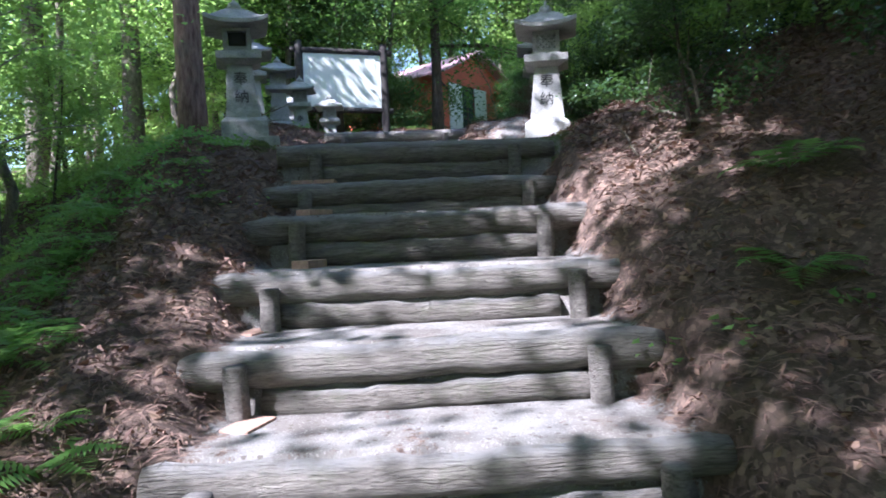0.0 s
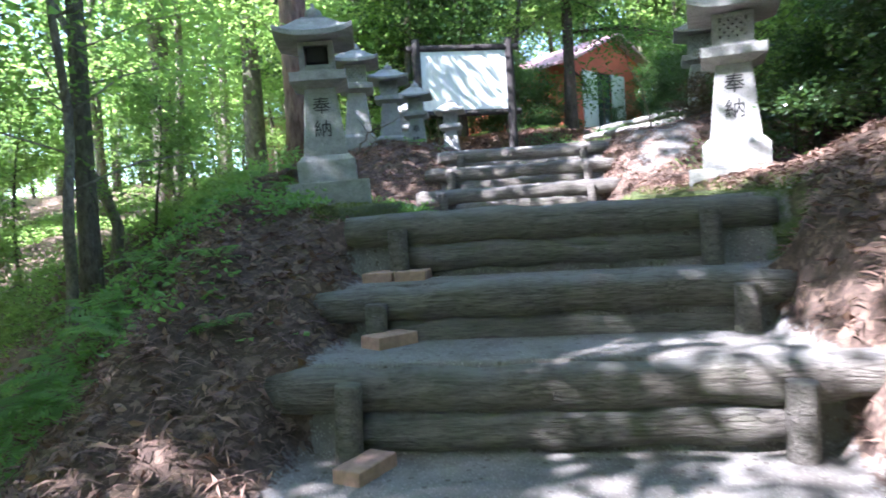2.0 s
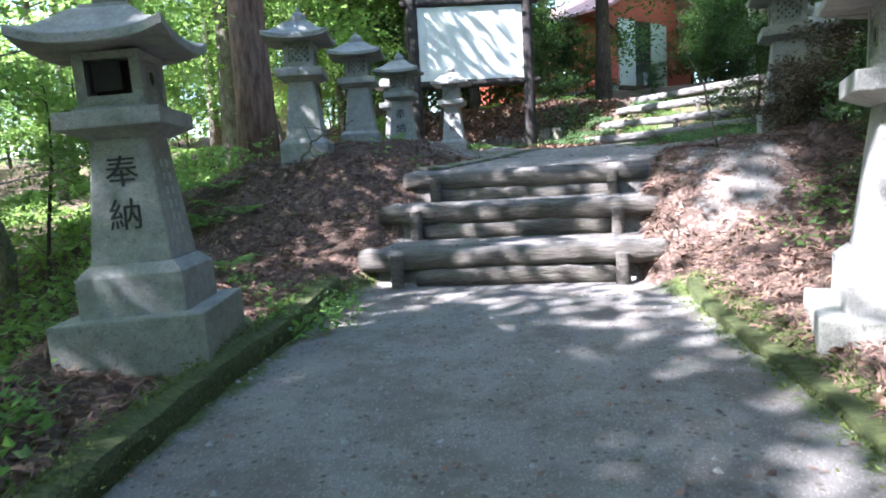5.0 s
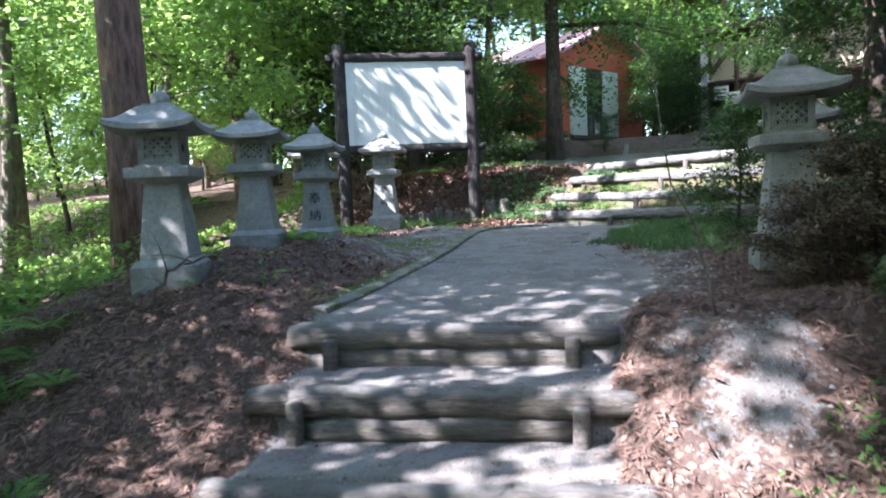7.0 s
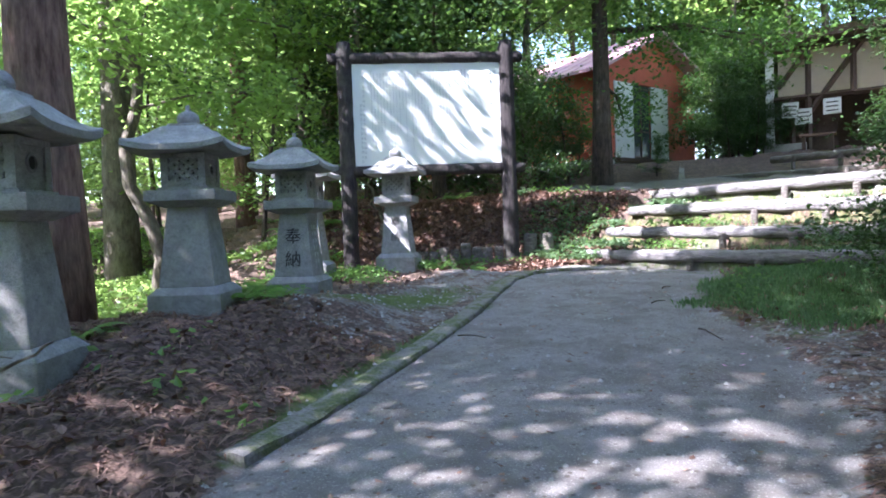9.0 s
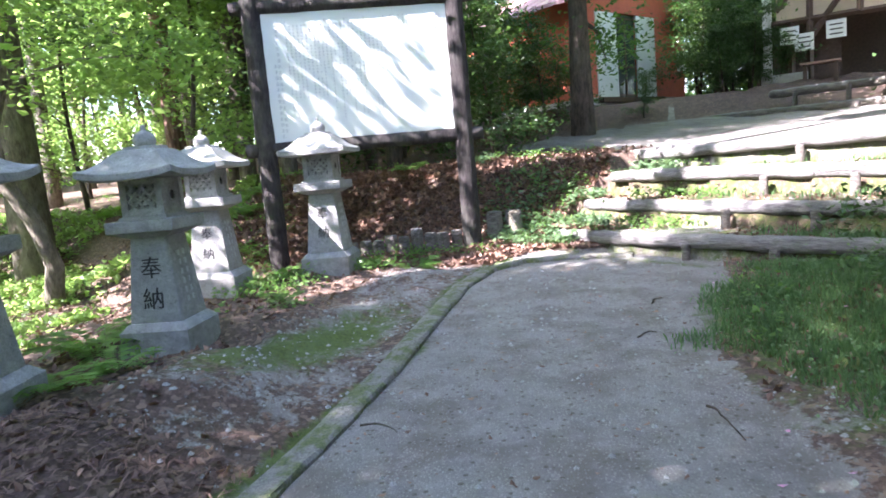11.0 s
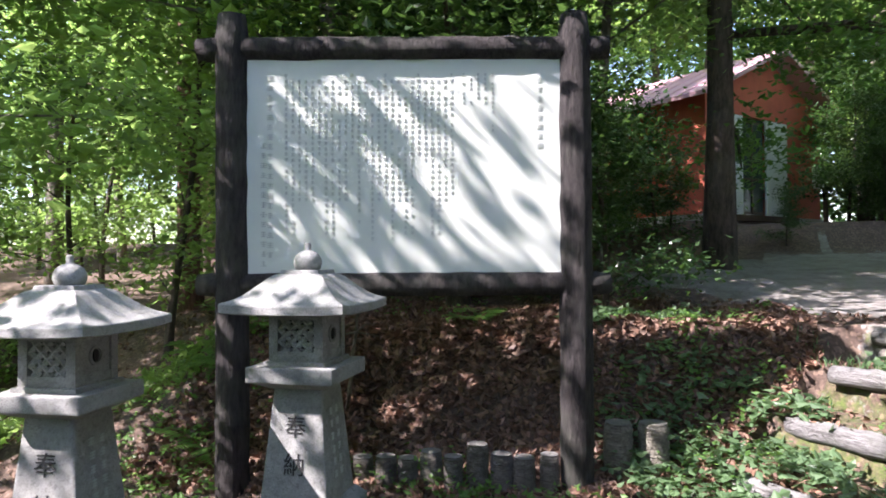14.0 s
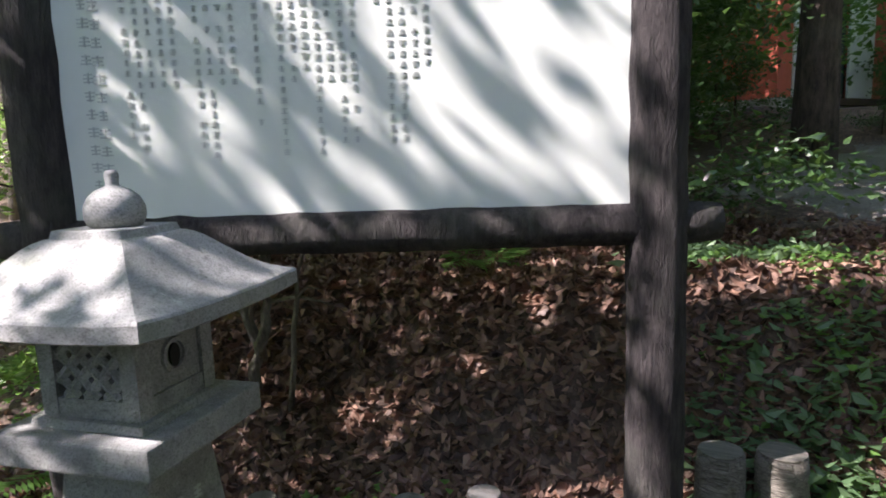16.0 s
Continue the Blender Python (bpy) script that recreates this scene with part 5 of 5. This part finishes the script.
def blades(seed, n, x0, x1, y0, y1, keep, h):
    b = scatter(n, x0, x1, y0, y1, keep, 0, seed)
    r = np.random.default_rng(seed)
    m = len(b)
    a = r.uniform(0, 2 * math.pi, m)
    side = np.stack([np.cos(a), np.sin(a), 0 * a], 1) * 0.005
    lean = np.stack([np.sin(a), np.cos(a), 0 * a], 1) * (h * r.uniform(0.1, 0.7, m))[:, None]
    hh = h * r.uniform(0.4, 1.2, m)
    top = b + lean + np.stack([0 * a, 0 * a, hh], 1)
    mid = b + lean * 0.3 + np.stack([0 * a, 0 * a, hh * 0.6], 1)
    v = np.stack([b - side, b + side, mid + side * 0.8, top, mid - side * 0.8], 1).reshape(-1, 3)
    return data_mesh("grass", v.tolist(), np.arange(5 * m).reshape(m, 5).tolist(), GRASS)


def tuft(x, y, p, r):
    q = ((x - 1.2) / 1.15) ** 2 + ((y - 14.1) / 1.55) ** 2 + 0.35 * fbm(x, y, 3) + 0.25 * fbm(x + 2, y, 8)
    return q < 1.05 * r.random(len(x)) ** 0.4


tagged(new("grass", blades(31, 30000, -0.2, 2.5, 12.3, 15.9, tuft, 0.06)), "soft green grass patch beside the path", "grass", kind="stuff")
clover = low_growth(35, 900, -0.2, 2.5, 12.3, 15.9, tuft) - np.array((0, 0, 0.035))
tagged(new("clover", leaf_mesh("clover", len(clover), make_leaf("clover_leaf", (0.07, 0.14, 0.06), (0.13, 0.22, 0.1), (0.18, 0.3, 0.1), 0.35), lambda g, n: clover, 0.022, 0.5, 36)), "small green clover leaves among the grass", "undergrowth", kind="stuff")
tuft2 = lambda x, y, p, r: (fbm(x, y, 3.0) > 0.1) & (p < 0.7)
tagged(new("step_grass", blades(33, 5000, -0.8, 2.5, 14.6, 18.2, tuft2, 0.07)), "sparse grass growing between the wide steps", "grass", kind="stuff")


def small_hut():
    h = empty("wooden_hut", pose(-15.3, 28.5, ground_z(-15.3, 28.5), 0, 0, 20), "small brown wooden hut deep in the wood", "hut")
    part("wall", box(bmesh.new(), -0.7, 0.7, -0.6, 0.6, -0.3, 2.2), BRICK, h)
    part("roof", box(bmesh.new(), -0.9, 0.9, -0.8, 0.8, 2.201, 2.3), BEAM, h)
    part("side_sheet", box(bmesh.new(), 0.702, 0.73, -0.55, 0.55, 0.1, 2.1), make_plain("blue_sheet", (0.12, 0.25, 0.3), 0.6), h, "faded blue sheet")


small_hut()


def azalea(x, y, scale, seed):
    me = tree_meshes("broad", seed, 3.6, 0.05, 0.3, 1.7, LEAF_DARK, 3500, 0.07, BARK_DARK, 0.4)
    t = plant(me, x, y, "tall azalea bush in pink flower", "azalea_bush", scale, 30 * seed, None, "azaleas by the house", "azalea")
    rr = random.Random(seed)
    tops = [(1.5 * math.cos(a) * r, 1.5 * math.sin(a) * r, 2.0 + rr.uniform(0, 1.6)) for a, r in ((rr.uniform(0, 6.28), rr.random() ** 0.5) for _ in range(60))]
    o = new("blossom", leaf_mesh("blossom", 2600, AZALEA, lambda g, n: clumps(tops, (0.13, 0.13, 0.1), g, n), 0.05, 0.2, seed))
    o.parent = t
    tagged(o, "clusters of pink flowers", kind="stuff")


azalea(-4.6, 25.0, 0.9, 3)
azalea(-5.6, 26.5, 1.1, 4)

def weeds(seed, cx, cy, rx, ry, n, label):
    p = low_growth(seed, n, cx - rx, cx + rx, cy - ry, cy + ry, lambda x, y, q, r: ((x - cx) / rx) ** 2 + ((y - cy) / ry) ** 2 < 1)
    tagged(new("weeds", leaf_mesh("weeds", len(p), FERN, lambda g, m: p, 0.04, 0.4, seed)), label, "undergrowth", kind="stuff")


weeds(51, -3.55, 15.0, 0.45, 0.5, 130, "green weeds round the foot of the lanterns")
weeds(52, -2.85, 15.75, 0.4, 0.25, 60, "green weeds round the foot of the lanterns")
weeds(53, -1.35, 7.7, 0.3, 0.5, 60, "green weeds beside the lantern plinth")
weeds(54, -2.2, 5.6, 0.9, 0.7, 130, "green weeds on the bank")
weeds(55, -1.9, 4.2, 0.7, 0.8, 120, "green weeds on the bank")
weeds(57, -2.5, 4.7, 1.0, 0.9, 110, "green weeds on the bank")
weeds(58, -1.5, 3.2, 0.5, 0.7, 60, "green weeds on the bank")
pts7 = low_growth(71, 5200, -15, -5.2, 11.5, 19.5, lambda x, y, p, r: fbm(x, y, 0.9) > -0.3)
tagged(new("clearing_weeds", leaf_mesh("clearing_weeds", len(pts7), LEAF, lambda g, n: pts7, 0.07, 0.3, 72)), "sunlit green weeds in the clearing", "undergrowth", kind="stuff")
weeds(61, -1.7, 4.4, 0.8, 1.1, 60, "green weeds on the bank")
weeds(62, -1.6, 5.6, 0.5, 0.5, 70, "green weeds on the bank")
weeds(63, -2.6, 16.45, 0.9, 0.2, 80, "green weeds among the small upright logs")
weeds(64, -1.5, 17.6, 0.7, 0.7, 130, "green weeds on the bank beside the steps")
r8 = low_growth(73, 2000, -9.5, -4.3, 2.5, 11.5, lambda x, y, p, r: fbm(x, y, 1.3) > -0.2)
r8 = r8 + np.random.default_rng(74).uniform(0, 1, r8.shape) * (0.2, 0.2, 0.4)
tagged(new("slope_plants", leaf_mesh("slope_plants", len(r8), LEAF, lambda g, n: r8, 0.075, 0.3, 75)), "leafy bright undergrowth on the falling slope", "undergrowth", kind="stuff")
weeds(65, -5.0, 16.6, 0.9, 0.9, 170, "green weeds on the ground behind the lanterns")
weeds(66, -4.4, 15.6, 0.4, 0.6, 60, "green weeds on the ground behind the lanterns")
weeds(59, 0.1, 16.9, 0.5, 0.6, 110, "green weeds beside the wide steps")
weeds(56, 1.6, 9.0, 0.5, 0.5, 50, "green weeds beside the steps")

# ---- dead cedar fronds lying on the banks ----
DEAD = []
for i in range(3):
    me = FRONDS[i].copy()
    me.materials.clear()
    me.materials.append(NEEDLE)
    DEAD.append(me)
g = random.Random(19)
vs, fs = [], []
for k in range(1300):
    y = g.uniform(1.6, 12.5)
    c, hw = float(lerp(CENTRE, y)), float(lerp(HALF, y))
    x = c - hw - 0.1 - 2.6 * g.random() ** 1.3 if k % 3 else c + hw + g.uniform(0.1, 2.2)
    z = ground_z(x, y)
    slope = math.degrees(math.atan((ground_z(x + 0.1, y) - z) / 0.1))
    m = pose(x, y, z + 0.008, 0, -slope, 0) @ pose(0, 0, 0, g.uniform(-10, 4), g.uniform(-12, 12), g.uniform(0, 360)) @ Matrix.Scale(g.uniform(0.12, 0.28), 4)
    me = DEAD[k % 3]
    b = len(vs)
    for v in me.vertices:
        q = m @ v.co
        vs.append((q.x, q.y, max(q.z * 0.5 + (z + 0.01) * 0.5, z - 0.1)))
    fs += [[b + i for i in p.vertices] for p in me.polygons]
tagged(new("dead_fronds", data_mesh("dead_fronds", vs, fs, NEEDLE)), "dry reddish brown cedar fronds lying on the banks", "leaf litter", kind="stuff")

# ---- pebbles on the path ----
pp = scatter(9000, -2.6, 1.8, 5.2, 16.6, lambda x, y, p, r: (p > 0.2) & (r.random(len(x)) < 0.25 + 0.9 * (p < 0.97) + 0.35 * (y > 13)), 0.0, 41)
rr = np.random.default_rng(42)
vs, fs = [], []
for q in pp:
    s = 0.005 + 0.016 * rr.random() ** 2.5
    b = len(vs)
    a0 = rr.uniform(0, 6.28)
    vs += [(q[0] + s * math.cos(a0 + k * 1.257), q[1] + s * math.sin(a0 + k * 1.257), q[2] - 0.002) for k in range(5)] + [(q[0], q[1], q[2] + s * 0.7)]
    fs += [(b + k, b + (k + 1) % 5, b + 5) for k in range(5)]
tagged(new("pebbles", data_mesh("pebbles", vs, fs, STONE)), "small pale pebbles strewn on the path", "pebbles", kind="stuff")

# ---- bare branches ----


def bare_branch(points, r, label, twigs=3, seed=0):
    t = random.Random(seed)
    bm = bmesh.new()
    fine = []
    for a, b in zip(points, points[1:]):
        a, b = Vector(a), Vector(b)
        fine += [a.lerp(b, k / 4) + Vector((t.uniform(-1, 1), t.uniform(-1, 1), t.uniform(-1, 1))) * r * 1.2 for k in range(4)]
    fine.append(Vector(points[-1]))
    n = len(fine)
    tube(bm, fine, [r * (1 - 0.75 * k / (n - 1)) for k in range(n)], 7, 0.1, seed)
    ob = mesh_ob("bare_branch", bm, BARK_GREY, None, "", True)
    tagged(ob, label, "branch", "bare branches")
    for k in range(twigs):
        p = fine[int(n * (0.35 + 0.5 * k / max(1, twigs)))]
        d = Vector((t.uniform(-1, 1), t.uniform(-0.5, 0.5), t.uniform(-0.2, 1))).normalized() * t.uniform(0.2, 0.4)
        part("twig", tube(bmesh.new(), [p, p + d * 0.5 + Vector((0, 0, 0.03)), p + d], [r * 0.4, r * 0.3, r * 0.12], 5), BARK_GREY, ob, smooth=True)


bare_branch([(0.95, 10.05, 2.9), (0.84, 10.0, 3.41), (0.71, 10.0, 3.7), (0.63, 10.0, 4.2), (0.6, 10.1, 4.7)], 0.009, "thin bare sapling leaning over the path", 2, 1)
bare_branch([(2.3, 4.1, 1.3), (2.08, 4.3, 1.5), (1.92, 4.4, 1.66), (1.8, 4.5, 1.9)], 0.014, "dead bleached branch on the bank", 3, 2)
bare_branch([(2.6, 4.4, 1.85), (2.2, 4.4, 1.9), (1.98, 4.5, 2.02), (1.9, 4.6, 2.25)], 0.016, "dead bleached branch on the bank", 3, 3)
bare_branch([(2.35, 4.5, 1.7), (2.25, 4.4, 2.1), (2.13, 4.4, 2.35), (2.2, 4.5, 2.6)], 0.015, "dead bleached branch on the bank", 3, 4)
bare_branch([(-2.85, 9.95, 2.95), (-2.66, 9.98, 3.25), (-2.45, 10.0, 3.33), (-2.2, 10.0, 3.42)], 0.016, "crooked bare branch before a lantern", 3, 5)
bare_branch([(-2.7, 9.9, 2.95), (-2.5, 9.8, 3.1), (-2.3, 9.8, 3.12)], 0.014, "crooked bare branch before a lantern", 2, 6)
gz = ground_z(-3.9, 16.8)
bare_branch([(-3.9, 16.8, gz - 0.05), (-3.91, 16.8, gz + 0.25), (-4.05, 16.82, gz + 0.5), (-4.12, 16.84, gz + 0.9), (-4.2, 16.9, gz + 1.6)], 0.035, "forked shrub stem behind the lantern", 3, 7)
bare_branch([(-3.9, 16.8, gz + 0.2), (-3.82, 16.8, gz + 0.5), (-3.84, 16.8, gz + 0.8), (-3.87, 16.8, gz + 1.5)], 0.03, "forked shrub stem behind the lantern", 3, 8)
bare_branch([(-3.73, 16.8, ground_z(-3.73, 16.8) - 0.05), (-3.65, 16.8, gz + 0.5), (-3.53, 16.8, gz + 1.0), (-3.5, 16.85, gz + 1.5)], 0.016, "thin shrub stem behind the board", 2, 9)


# ---- tufts of moss on the kerbs and fallen twigs on the path ----
MOSS_LEAF = make_leaf("moss_tuft", (0.07, 0.1, 0.025), (0.19, 0.24, 0.06), (0.16, 0.2, 0.05), 0.2, 0.8)


def moss_tufts(line, wide, high, n, seed, label):
    r = np.random.default_rng(seed)
    base = np.array(line)[r.integers(0, len(line), n)] + r.normal(0, wide, (n, 2))
    z = land(base[:, 0], base[:, 1])[0] + high * np.clip(1 - np.abs(r.normal(0, 0.5, n)), 0, 1)
    p = np.column_stack([base, z])
    tagged(new("moss", leaf_mesh("moss", n, MOSS_LEAF, lambda g, k: p, 0.016, 0.2, seed)), label, "moss", kind="stuff")


moss_tufts(left_kerb, 0.05, 0.085, 5200, 81, "green moss growing on the landing kerb")
moss_tufts(right_kerb, 0.07, 0.03, 3200, 82, "thin green moss along the landing kerb")


def fallen_twig(a, b, r, seed):
    g = random.Random(seed)
    n = 7
    line = []
    for k in range(n + 1):
        t = k / n
        x, y = a[0] + (b[0] - a[0]) * t + g.uniform(-0.012, 0.012), a[1] + (b[1] - a[1]) * t + 0.05 * math.sin(math.pi * t)
        line.append((x, y, ground_z(x, y) + r))
    ob = mesh_ob("fallen_twig", tube(bmesh.new(), line, [r * (1 - 0.5 * k / n) for k in range(n + 1)], 6), BARK_DARK)
    tagged(ob, "thin dry twig lying on the gravel path", "twig", "fallen twigs")


fallen_twig((0.13, 12.82), (0.24, 12.51), 0.006, 1)
fallen_twig((-0.13, 14.43), (-0.04, 14.55), 0.006, 2)
fallen_twig((-0.19, 13.73), (-0.10, 13.83), 0.006, 3)
fallen_twig((-1.44, 12.48), (-1.24, 12.43), 0.006, 4)
